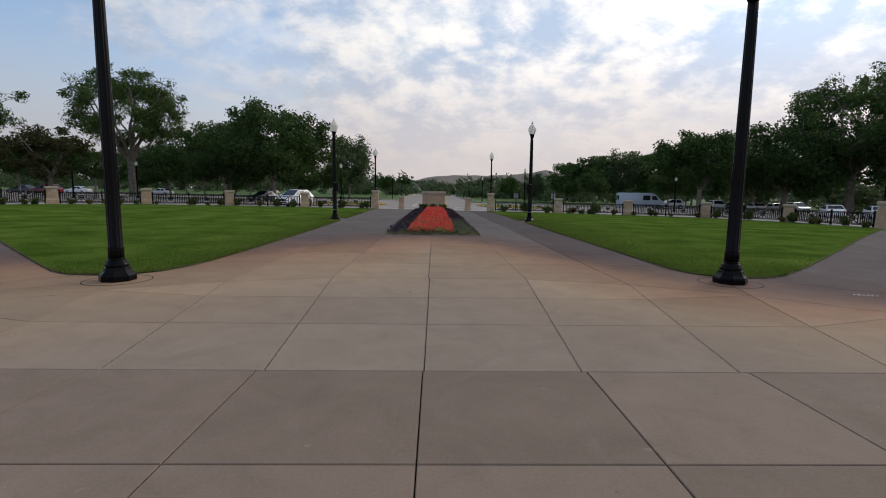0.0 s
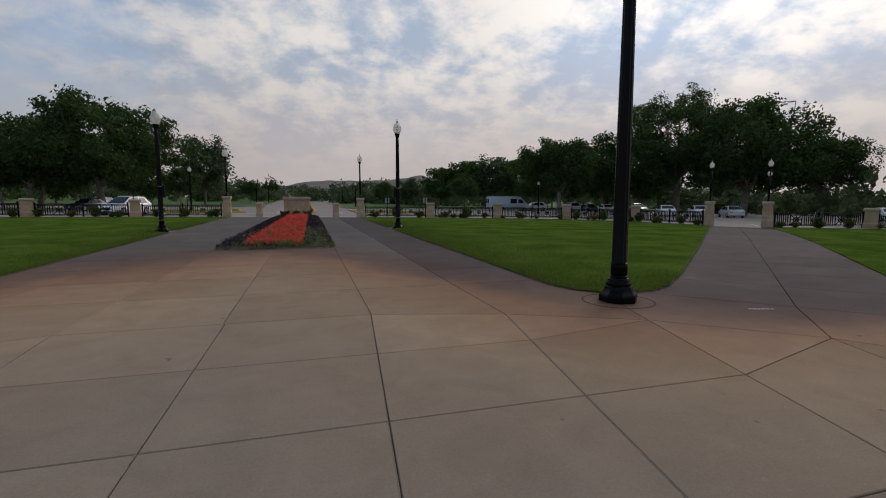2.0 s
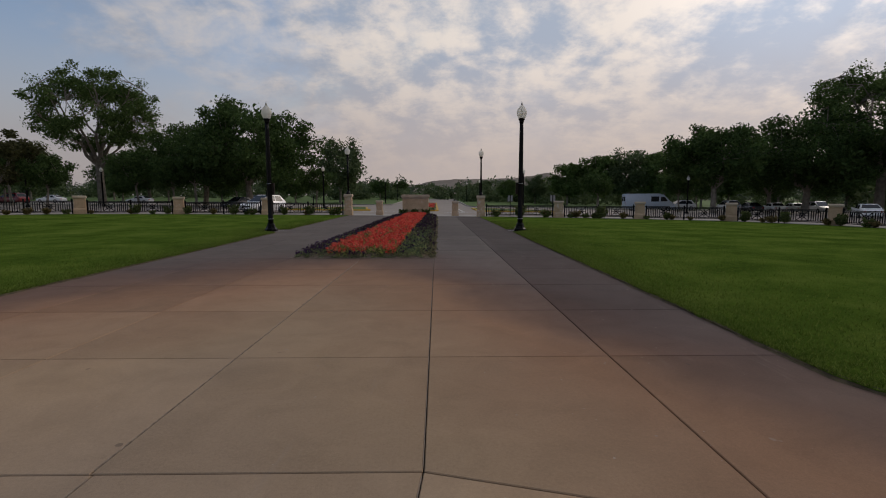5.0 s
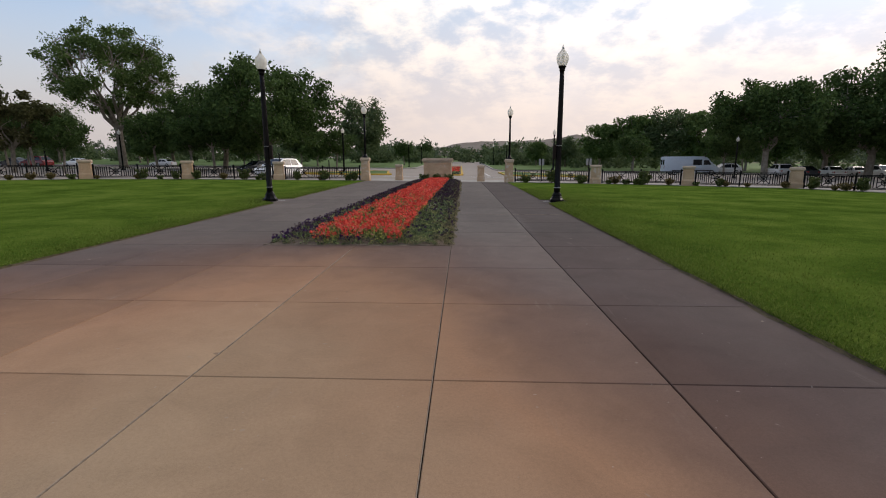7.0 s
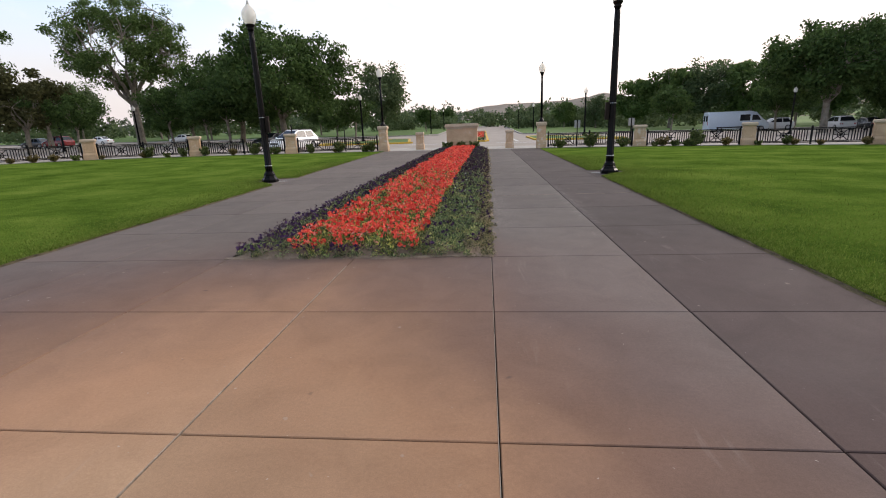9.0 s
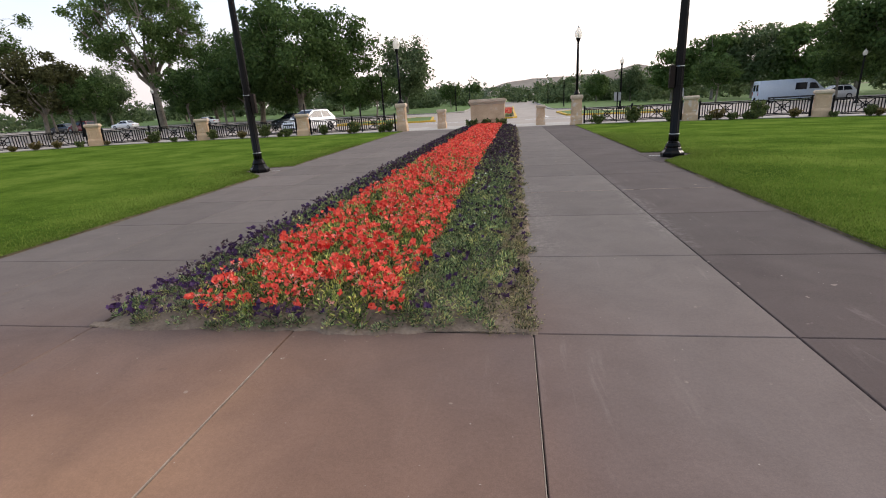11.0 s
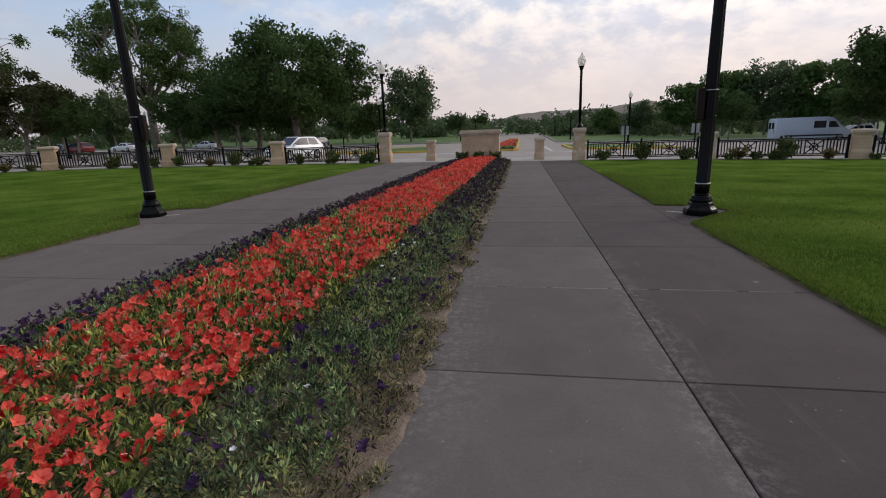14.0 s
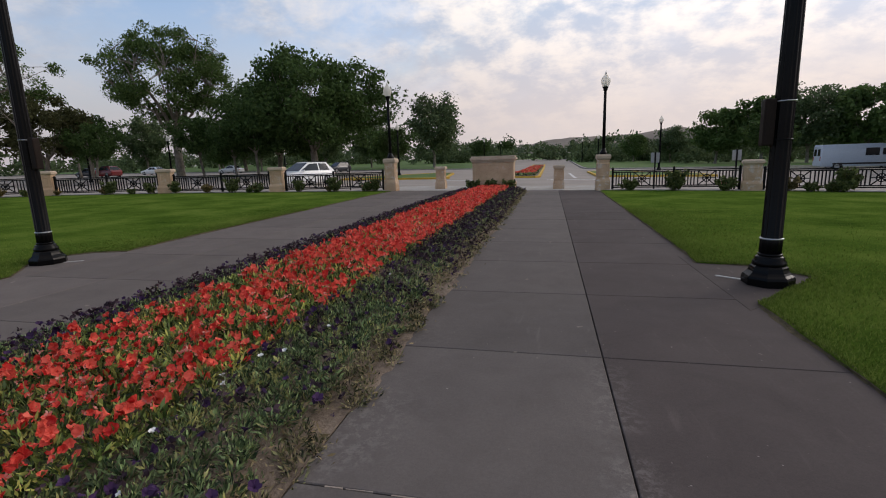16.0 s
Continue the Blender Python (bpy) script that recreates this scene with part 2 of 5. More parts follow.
def petals(name, dark, light):
    """Petals: every blossom its own red, mottled darker and lighter by noise."""
    m, n, b = material(name, 0.5, 0, 0.25)
    g = n.add("ShaderNodeNewGeometry")
    f = n.math("ADD", n.math("MULTIPLY", g.outputs["Random Per Island"], 0.40), n.math("MULTIPLY", n.noise(g.outputs["Position"], 34.0, 3, 0.6), 0.60))
    col = n.ramp(f, [(0.28, dark), (0.72, light)])
    n.link(col, b.inputs["Base Color"])
    tr = n.add("ShaderNodeBsdfTranslucent")
    n.link(col, tr.inputs[0])
    mx = n.add("ShaderNodeMixShader")
    mx.inputs[0].default_value = 0.25
    n.link(b.outputs[0], mx.inputs[1])
    n.link(tr.outputs[0], mx.inputs[2])
    n.link(mx.outputs[0], [k for k in n.t.nodes if k.type == "OUTPUT_MATERIAL"][0].inputs[0])
    return m


def frosted():
    m, n, b = material("ribbed_acrylic_globe", 0.25, 0, 0.5)
    b.inputs["Base Color"].default_value = (0.86, 0.84, 0.78, 1)
    tr = n.add("ShaderNodeBsdfTranslucent")
    tr.inputs[0].default_value = (0.92, 0.88, 0.80, 1)
    mx = n.add("ShaderNodeMixShader")
    mx.inputs[0].default_value = 0.55
    n.link(b.outputs[0], mx.inputs[1])
    n.link(tr.outputs[0], mx.inputs[2])
    clear = n.add("ShaderNodeBsdfTransparent")
    clear.inputs[0].default_value = (0.97, 0.96, 0.94, 1)
    see = n.add("ShaderNodeMixShader")
    see.inputs[0].default_value = 0.34
    n.link(mx.outputs[0], see.inputs[1])
    n.link(clear.outputs[0], see.inputs[2])
    out = [k for k in n.t.nodes if k.type == "OUTPUT_MATERIAL"][0]
    n.link(see.outputs[0], out.inputs[0])
    return m


CONCRETE = concrete_slab()
LAWN = lawn_green()
BLADE = leafy("grass_blades", (0.045, 0.085, 0.010), (0.190, 0.240, 0.052), 0.9, 0.35, 0.0)
SOIL = speckled("dry_garden_soil", (0.095, 0.068, 0.050), (0.290, 0.222, 0.165), 3.0, 0.95, relief=0.9, depth=0.02)
DIRT = speckled("joint_dirt", (0.018, 0.015, 0.013), (0.05, 0.042, 0.036), 6.0, 0.95)
FIELD = speckled("dry_prairie_ground", (0.07, 0.075, 0.035), (0.16, 0.14, 0.08), 0.03, 0.95)
VERGE = speckled("far_lawn", (0.055, 0.105, 0.022), (0.115, 0.180, 0.048), 0.12, 0.9)
ASPHALT = speckled("worn_asphalt", (0.245, 0.210, 0.182), (0.355, 0.310, 0.268), 0.25, 0.85, fine=60)
KERB = speckled("pale_concrete_kerb", (0.27, 0.245, 0.215), (0.42, 0.39, 0.35), 1.2, 0.8)
YELLOW = speckled("yellow_kerb_paint", (0.42, 0.25, 0.03), (0.62, 0.40, 0.06), 1.5, 0.7)
WHITE_LINE = speckled("worn_white_line", (0.42, 0.40, 0.38), (0.66, 0.64, 0.61), 2.0, 0.7)
def limestone():
    """Buff stone with pale weathered patches and darker streaks."""
    m, n, b = material("buff_limestone", 0.85, 0, 0.2)
    p = where(n)
    small = n.noise(p, 19.0, 5, 0.65)
    f = n.math("ADD", n.math("MULTIPLY", n.noise(p, 1.6, 4), 0.6), n.math("MULTIPLY", small, 0.4))
    c = n.ramp(f, [(0.32, (0.43, 0.285, 0.172)), (0.68, (0.62, 0.435, 0.285))])
    pale = n.math("MULTIPLY", n.smooth(n.noise(p, 3.2, 6, 0.7, 0.8), 0.52, 0.64), n.smooth(n.noise(p, 0.22, 2), 0.45, 0.6))
    c = n.mix(n.math("MULTIPLY", pale, 0.75), c, (0.62, 0.57, 0.51))
    stain = n.smooth(n.noise(p, 5.5, 5, 0.7, 1.0), 0.60, 0.74)
    c = n.mix(n.math("MULTIPLY", stain, 0.4), c, (0.25, 0.18, 0.12))
    n.link(c, b.inputs["Base Color"])
    bump(n, b, small, 0.35, 0.004)
    return m


STONE = limestone()
STONE_CAP = speckled("pale_limestone_cap", (0.42, 0.320, 0.230), (0.58, 0.455, 0.340), 2.0, 0.85, relief=0.3)
IRON = speckled("black_painted_metal", (0.003, 0.003, 0.003), (0.007, 0.006, 0.006), 3.0, 0.26, 0.0, relief=0.04, spec=0.10)
FENCE_IRON = speckled("black_fence_iron", (0.006, 0.006, 0.006), (0.013, 0.012, 0.012), 3.0, 0.5, spec=0.1)
BOX_BROWN = speckled("dark_bronze_box", (0.012, 0.008, 0.006), (0.026, 0.017, 0.013), 4.0, 0.5, spec=0.1)
GLOBE = frosted()
BRASS = plain("pale_finial", (0.55, 0.52, 0.47), 0.4)
BARK = speckled("grey_furrowed_bark", (0.10, 0.084, 0.066), (0.30, 0.26, 0.21), 2.5, 0.95, relief=0.8, depth=0.03)
LEAF_ELM = leafy("airy_tree_leaves", (0.045, 0.080, 0.022), (0.120, 0.180, 0.055))
LEAF_DARK = leafy("dense_tree_leaves", (0.026, 0.050, 0.015), (0.088, 0.142, 0.042))
# verge trees and bushes: distance haze mixed into the green, paler and greyer
LEAF_MID_HAZE = leafy("hazed_verge_leaves", (0.050, 0.080, 0.034), (0.125, 0.165, 0.075))
LEAF_RED = leafy("bronze_tree_leaves", (0.034, 0.034, 0.014), (0.088, 0.090, 0.035))
# far woods: aerial haze put into the leaf colour itself
LEAF_FAR_HAZE = leafy("hazed_wood_leaves", (0.062, 0.090, 0.055), (0.125, 0.155, 0.095))
SHRUB = leafy("shrub_leaves", (0.026, 0.048, 0.014), (0.150, 0.175, 0.060))
SHRUB_DRY = leafy("browned_shrub_leaves", (0.050, 0.042, 0.018), (0.230, 0.175, 0.075))
FLOWER_LEAF = bedding_leaf("petunia_leaves", (0.012, 0.034, 0.009), (0.330, 0.430, 0.110), (0.640, 0.600, 0.150), 0.74)
FLOWER_LEAF_GREY = bedding_leaf("edging_leaves", (0.010, 0.028, 0.010), (0.350, 0.460, 0.190), (0.520, 0.480, 0.170))
FLOWER_LEAF_DRY = bedding_leaf("dry_edging_leaves", (0.020, 0.026, 0.010), (0.370, 0.360, 0.165), (0.480, 0.390, 0.200))
RED = petals("red_petunia_petals", (0.52, 0.012, 0.012), (1.0, 0.190, 0.125))
THROAT = leafy("dark_petunia_throats", (0.30, 0.010, 0.010), (0.55, 0.03, 0.022), 0.6, 0.2)
PINK = leafy("faded_petunia_petals", (0.50, 0.09, 0.075), (0.84, 0.42, 0.34), 0.6, 0.3)
PURPLE = leafy("purple_petunia_petals", (0.014, 0.006, 0.024), (0.085, 0.042, 0.115), 0.55, 0.15)
WITHERED = leafy("withered_petals", (0.014, 0.009, 0.013), (0.085, 0.052, 0.064), 0.8, 0.1)
WHITE_PETAL = plain("matt_white", (0.80, 0.78, 0.76), 0.6)
STRAW = leafy("dry_stems", (0.06, 0.045, 0.022), (0.34, 0.26, 0.14), 0.8, 0.1)
TYRE = plain("tyre_rubber", (0.022, 0.022, 0.023), 0.85)
RIM = plain("alloy_rim", (0.45, 0.45, 0.46), 0.35, 0.8)
CAR_GLASS = plain("tinted_car_glass", (0.012, 0.014, 0.017), 0.08, 0.0, 0.3)
LAMP_CLEAR = plain("clear_car_lamp", (0.62, 0.64, 0.66), 0.12)
LAMP_RED = plain("red_car_lamp", (0.35, 0.015, 0.012), 0.2)
TRIM = plain("black_car_trim", (0.02, 0.02, 0.021), 0.6)
SIGN_GREY = plain("sign_back_grey", (0.34, 0.34, 0.34), 0.45, 0.6)
HILL = speckled("dry_hillside", (0.17, 0.14, 0.11), (0.27, 0.23, 0.19), 0.006, 0.95)
PAINTS = {k: plain(k + "_car_paint", c, 0.22, 0.0, 0.7) for k, c in dict(
    white=(0.84, 0.84, 0.83), silver=(0.56, 0.57, 0.57), red=(0.20, 0.015, 0.018), dark=(0.035, 0.038, 0.045), blue=(0.54, 0.61, 0.69)).items()}


# ---- mesh helpers ----
def gz(x, y):
    """Height of the ground: level round the plaza, falling gently to the right further out, rising past the car park."""
    s = min(1.0, max(0.0, (math.hypot(x + 1.6, y + 8) - 17) / 14))
    return -0.012 * max(-110.0, min(110.0, x + 1.6)) * s + 0.018 * max(0.0, min(80.0, y - 90))


def link(name, bm, mat):
    me = bpy.data.meshes.new(name)
    bm.to_mesh(me)
    bm.free()
    me.materials.append(mat)
    return new(name, me)


def part(name, bm, mat, parent, label=""):
    ob = link(name, bm, mat)
    ob.parent = parent
    return tagged(ob, label)


def pydata(name, verts, faces, mat, parent=None):
    me = bpy.data.meshes.new(name)
    me.from_pydata(verts, [], faces)
    me.materials.append(mat)
    ob = new(name, me)
    if parent is not None:
        ob.parent = parent
    return ob


def thing(name, label, category, m=None, group="", kind=""):
    e = new(name)
    e.empty_display_size = 0.2
    if m is not None:
        e.matrix_basis = m
    return tagged(e, label, category, group, kind)


def block(x0, x1, y0, y1, z0, z1, bevel=0.0, bm=None):
    own = bm is None
    bm = bmesh.new() if own else bm
    made = bmesh.ops.create_cube(bm, size=1)["verts"]
    for v in made:
        v.co = Vector(((x0 + x1) / 2 + v.co.x * (x1 - x0), (y0 + y1) / 2 + v.co.y * (y1 - y0), (z0 + z1) / 2 + v.co.z * (z1 - z0)))
    if bevel:
        edges = list({e for v in made for e in v.link_edges})
        bmesh.ops.bevel(bm, geom=edges, offset=bevel, segments=2, affect="EDGES", profile=0.5)
    return bm


def lathe(rings, sides=24, turn=0.0, flutes=0, flute_depth=0.0):
    """A solid turned round z from (radius, height) rings; flutes cut it in along its length."""
    bm = bmesh.new()
    rows = []
    for r, z in rings:
        row = []
        for i in range(sides):
            a = turn + 2 * math.pi * i / sides
            k = 1 - flute_depth * (0.5 + 0.5 * math.cos(a * flutes)) if flutes else 1
            row.append(bm.verts.new((r * k * math.cos(a), r * k * math.sin(a), z)))
        rows.append(row)
    for a, b in zip(rows, rows[1:]):
        for i in range(sides):
            bm.faces.new((a[i], a[(i + 1) % sides], b[(i + 1) % sides], b[i]))
    bm.faces.new(rows[0][::-1])
    bm.faces.new(rows[-1])
    return bm


def smooth_faces(bm, limit=1.0):
    for f in bm.faces:
        f.smooth = True
    for e in bm.edges:
        if len(e.link_faces) == 2 and e.calc_face_angle(0) > limit:
            e.smooth = False
    return bm


def prism(points, top, bottom, bevel=0.0, inset=0.0):
    """A slab on a convex outline: top follows the ground, edges eased."""
    n = len(points)

    def shrink(d):
        out = []
        for i in range(n):
            a, p, b = points[i - 1], points[i], points[(i + 1) % n]
            d1, d2 = Vector((p[0] - a[0], p[1] - a[1])).normalized(), Vector((b[0] - p[0], b[1] - p[1])).normalized()
            n1, n2 = Vector((-d1.y, d1.x)), Vector((-d2.y, d2.x))
            w = n1 + n2
            w = w / max(0.35, w.length_squared / 2)
            out.append((p[0] + w.x * d, p[1] + w.y * d))
        return out

    a, b = shrink(inset), shrink(inset + bevel)
    verts = [(x, y, gz(x, y) + bottom) for x, y in a] + [(x, y, gz(x, y) + top - bevel) for x, y in a] + [(x, y, gz(x, y) + top) for x, y in b]
    faces = [tuple(range(2 * n, 3 * n))]
    for k in (0, n):
        for i in range(n):
            j = (i + 1) % n
            faces.append((k + i, k + j, k + n + j, k + n + i))
    return verts, faces


def area(poly):
    return 0.5 * sum(a[0] * b[1] - b[0] * a[1] for a, b in zip(poly, poly[1:] + poly[:1]))


# ---- large structure: ground, roads, lawns ----
MID = -1.6                                   # the axis of the walk
FENCE_R = [(3.5, 26.05), (9.42, 25.35), (15.1, 24.0), (20.6, 21.9), (23.9, 17.2), (25.1, 11.4)]
GATE_R = [(27.1, 8.9), (32.6, 6.6), (38.2, 4.6)]
FENCE_L = [(-6.8, 26.05), (-12.9, 25.4), (-19.1, 24.6), (-25.1, 22.9), (-29.4, 18.8), (-31.6, 13.2)]
GATE_L = [(-33.6, 10.7), (-38.8, 8.0), (-44.2, 5.6)]


def sheet(name, xs, ys, lift, mat, label):
    verts = [(x, y, gz(x, y) + lift) for y in ys for x in xs]
    w = len(xs)
    faces = [(j * w + i, j * w + i + 1, (j + 1) * w + i + 1, (j + 1) * w + i) for j in range(len(ys) - 1) for i in range(w - 1)]
    return tagged(pydata(name, verts, faces, mat), label, name.split("_")[0], "", "structure")


STEPS = [-3000, -1200, -500, -200, -120, -112, -80] + list(range(-60, 61, 6)) + [80, 108, 120, 200, 500, 1200, 3000]
sheet("ground", STEPS, [-3000, -800, -200, -60] + list(range(-40, 61, 5)) + [80, 90, 120, 170, 200, 500, 1500, 3000], -0.26, FIELD, "dry grassy ground reaching to the horizon")
sheet("road", [-130, -111.6, -80, -50, -30, -15, -6, 0, 6, 15, 30, 50, 80, 108, 130], [-30, -10, 0, 5, 10, 15, 20, 25, 30, 40, 50, 60, 75, 88], -0.13, ASPHALT, "worn grey asphalt street and car park")
sheet("avenue", [-9.5, -4, 0, 6.3], [88.0, 90, 120, 170, 180, 260, 340, 430], -0.135, ASPHALT, "worn asphalt avenue running to the far hills")
# under the slabs and lawns: dark bedding that shows in the joints
sheet("bedding", [-60, -45, -30, -20, -10, -6, -1.6, 3, 8, 14, 20, 28, 40, 56], [-40, -26, -18, -12, -6, 0, 6, 9], -0.03, DIRT, "dark bedding under the paving joints")


def outline_sheet(name, outline, top, bottom, mat, label, category, kind="structure", cell=1.5):
    """A flat body on any outline, its top following the ground."""
    bm = bmesh.new()
    vs = [bm.verts.new((x, y, 0)) for x, y in outline]
    f = bm.faces.new(vs)
    if f.normal.z < 0 or area(outline) < 0:
        f.normal_flip()
    xs, ys = [p[0] for p in outline], [p[1] for p in outline]
    for axis, lo, hi in ((0, min(xs), max(xs)), (1, min(ys), max(ys))):
        k = lo + cell
        while k < hi:
            co, no = ((k, 0, 0), (1, 0, 0)) if axis == 0 else ((0, k, 0), (0, 1, 0))
            bmesh.ops.bisect_plane(bm, geom=bm.verts[:] + bm.edges[:] + bm.faces[:], plane_co=co, plane_no=no)
            k += cell
    border = [e for e in bm.edges if len(e.link_faces) == 1]
    made = bmesh.ops.extrude_edge_only(bm, edges=border)["geom"]
    low = {v for v in made if isinstance(v, bmesh.types.BMVert)}
    for v in bm.verts:
        v.co.z = gz(v.co.x, v.co.y) + (bottom if v in low else top)
    bmesh.ops.recalc_face_normals(bm, faces=bm.faces[:])
    return tagged(link(name, bm, mat), label, category, "", kind)


def along(points, step=0.4):
    """Points at even steps along a line of points."""
    out = []
    for a, b in zip(points, points[1:]):
        n = max(1, int(math.dist(a, b) / step))
        out += [(a[0] + (b[0] - a[0]) * i / n, a[1] + (b[1] - a[1]) * i / n) for i in range(n)]
    return out + [points[-1]]


def ragged(points, amount, seed):
    rng = random.Random(seed)
    return [(x + rng.uniform(-amount, amount), y + rng.uniform(-amount, amount)) for x, y in points]


# outlines of the lawns, anticlockwise or clockwise as they come
R_EDGE = [(3.34, 25.2), (3.12, 10.6), (3.06, 9.85), (3.62, 9.72), (4.12, 9.12), (3.10, 7.95), (3.05, 4.0), (3.03, -4.5),
          (3.00, -6.4), (3.02, -7.1), (3.16, -7.6), (3.42, -7.88), (3.8, -8.0), (4.25, -7.98), (4.7, -7.75), (5.3, -7.25), (5.9, -6.75), (9.9, -3.1), (16.0, 2.6), (24.6, 10.7)]
L_EDGE = [(-6.72, 25.2), (-6.38, 10.6), (-6.30, 9.9), (-6.85, 9.75), (-7.35, 9.12), (-6.30, 8.0), (-6.14, 4.0), (-6.0, -2.0), (-5.97, -4.5),
          (-5.98, -6.4), (-6.08, -7.3), (-6.22, -7.8), (-6.5, -8.08), (-6.95, -8.25), (-7.5, -8.2), (-8.0, -7.9), (-8.7, -7.3), (-9.3, -6.75), (-13.3, -3.1), (-19.5, 2.6), (-31.0, 12.6)]


def behind(points, d):
    """The fence line moved d metres towards the plaza."""
    out = []
    for x, y in points:
        v = Vector((MID - x, -14 - y)).normalized()
        out.append((x + v.x * d, y + v.y * d))
    return out


lawn_r = ragged(along(R_EDGE, 0.25), 0.012, 1) + along(behind(FENCE_R, 0.32)[::-1], 2.0)[1:]
lawn_l = ragged(along(L_EDGE, 0.25), 0.012, 2) + along(behind(FENCE_L, 0.32)[::-1], 2.0)[1:]
outline_sheet("lawn_right", lawn_r, 0.022, -0.08, LAWN, "close-mown green lawn beside the walk", "lawn")
outline_sheet("lawn_left", lawn_l, 0.022, -0.08, LAWN, "close-mown green lawn with faint mowing stripes", "lawn")
far_r = [(7.7, -9.6), (8.6, -8.55), (12.7, -4.75), (26.9, 8.4)] + behind(GATE_R, 0.3) + [(44, -4), (40, -22), (14, -16)]
far_l = [(-10.9, -9.6), (-11.9, -8.55), (-16.0, -4.75), (-33.2, 10.2)] + behind(GATE_L, 0.3) + [(-50, -4), (-46, -22), (-17, -16)]
outline_sheet("lawn_far_right", far_r, 0.022, -0.08, LAWN, "close-mown green lawn past the side path", "lawn", cell=4)
outline_sheet("lawn_far_left", far_l, 0.022, -0.08, LAWN, "close-mown green lawn past the side path", "lawn", cell=4)


def strip(name, line, half, top, bottom, mat, label, category, kind="structure", step=1.0):
    """A kerb or band that follows a line of points."""
    pts = along(line, step)
    verts, faces = [], []
    for i, (x, y) in enumerate(pts):
        a, b = pts[max(0, i - 1)], pts[min(len(pts) - 1, i + 1)]
        d = Vector((b[0] - a[0], b[1] - a[1])).normalized()
        for s, z in ((-1, bottom), (-1, top - 0.015), (-0.9, top), (0.9, top), (1, top - 0.015), (1, bottom)):
            px, py = x - d.y * half * s, y + d.x * half * s
            verts.append((px, py, gz(px, py) + z))
    n = len(pts)
    for i in range(n - 1):
        for k in range(5):
            faces.append((i * 6 + k, i * 6 + k + 1, i * 6 + 7 + k, i * 6 + 6 + k))
    faces += [tuple(range(6)), tuple(range((n - 1) * 6, n * 6))[::-1]]
    return tagged(pydata(name, verts, faces, mat), label, category, "", kind)


for nm, line in (("kerb_right", FENCE_R), ("kerb_left", FENCE_L), ("kerb_far_right", GATE_R), ("kerb_far_left", GATE_L)):
    strip(nm, line, 0.3, 0.05, -0.2, KERB, "pale concrete kerb under the iron fence", "kerb")
outline_sheet("forecourt", [(-7.6, 26.0), (-7.4, 30.4), (4.2, 30.2), (4.3, 26.0)], -0.004, -0.2, KERB, "pale worn concrete crossing between the gate pillars", "pavement", cell=3)
# street furniture of the setting: kerbs, islands and lines
strip("kerb_verge_left", [(-130, 88.5), (-40, 88.5), (-13, 88.5), (-9.8, 93), (-9.8, 200), (-9.8, 420)], 0.22, 0.05, -0.2, KERB, "pale kerb along the far verge", "kerb", step=6)
strip("kerb_verge_right", [(130, 76), (40, 76), (10, 76), (6.6, 80), (6.6, 200), (6.6, 420)], 0.22, 0.05, -0.2, KERB, "pale kerb along the far verge", "kerb", step=6)
outline_sheet("verge_left", [(-130, 88.6), (-13, 88.6), (-9.9, 93), (-9.9, 420), (-200, 420)], 0.06, -0.2, VERGE, "mown grass verge with rows of trees", "grass", cell=20)
outline_sheet("verge_right", [(130, 76.1), (10, 76.1), (6.7, 80), (6.7, 420), (200, 420)], 0.06, -0.2, VERGE, "mown grass verge with trees", "grass", cell=20)


def kerbed_island(name, outline, fill, label, kerb=YELLOW):
    strip(name + "_kerb", outline + outline[:1], 0.13, 0.03, -0.2, kerb, "worn yellow-painted kerb of a traffic island", "kerb")
    outline_sheet(name, outline, 0.0, -0.2, fill, label, "traffic island", cell=4)


kerbed_island("island_left", [(-17.5, 43.2), (-9.2, 44.0), (-7.9, 45.0), (-8.4, 46.2), (-10.5, 60), (-13.0, 61), (-18, 46.5)], VERGE, "grassy traffic island with a yellow kerb")
kerbed_island("island_right", [(14, 44.5), (6.2, 45.5), (5.2, 46.6), (5.4, 60), (7.5, 63), (14, 50)], VERGE, "grassy traffic island with a yellow kerb")
kerbed_island("median", [(-2.6, 45.5), (-0.2, 45.2), (0.15, 46.2), (-0.1, 110), (-2.4, 110), (-2.9, 47)], SOIL, "planted median strip with red flowers and a yellow kerb")
kerbed_island("island_car_park", [(-62, 56.0), (-22, 56.0), (-21, 57.0), (-22, 59.5), (-62, 59.5)], VERGE, "long grassy island in the car park", KERB)
kerbed_island("island_car_park_right", [(24, 66.5), (90, 66.5), (90, 70.0), (24, 70.0), (23, 68)], VERGE, "long grassy island in the car park", KERB)


def painted_line(x0, y0, x1, y1, w, mat=WHITE_LINE, label="worn white painted line on the asphalt"):
    d = Vector((x1 - x0, y1 - y0)).normalized() * w / 2
    n = max(1, int(math.dist((x0, y0), (x1, y1)) / 4))
    verts, faces = [], []
    for i in range(n + 1):
        x, y = x0 + (x1 - x0) * i / n, y0 + (y1 - y0) * i / n
        for s in (-1, 1):
            px, py = x - d.y * s, y + d.x * s
            verts += [(px, py, gz(px, py) - 0.131), (px, py, gz(px, py) - 0.122)]
    for i in range(n):
        a = i * 4
        faces += [(a + 1, a + 5, a + 7, a + 3), (a, a + 4, a + 5, a + 1), (a + 2, a + 3, a + 7, a + 6)]
    tagged(pydata("road_marking", verts, faces, mat), label, "road marking", "", "structure")


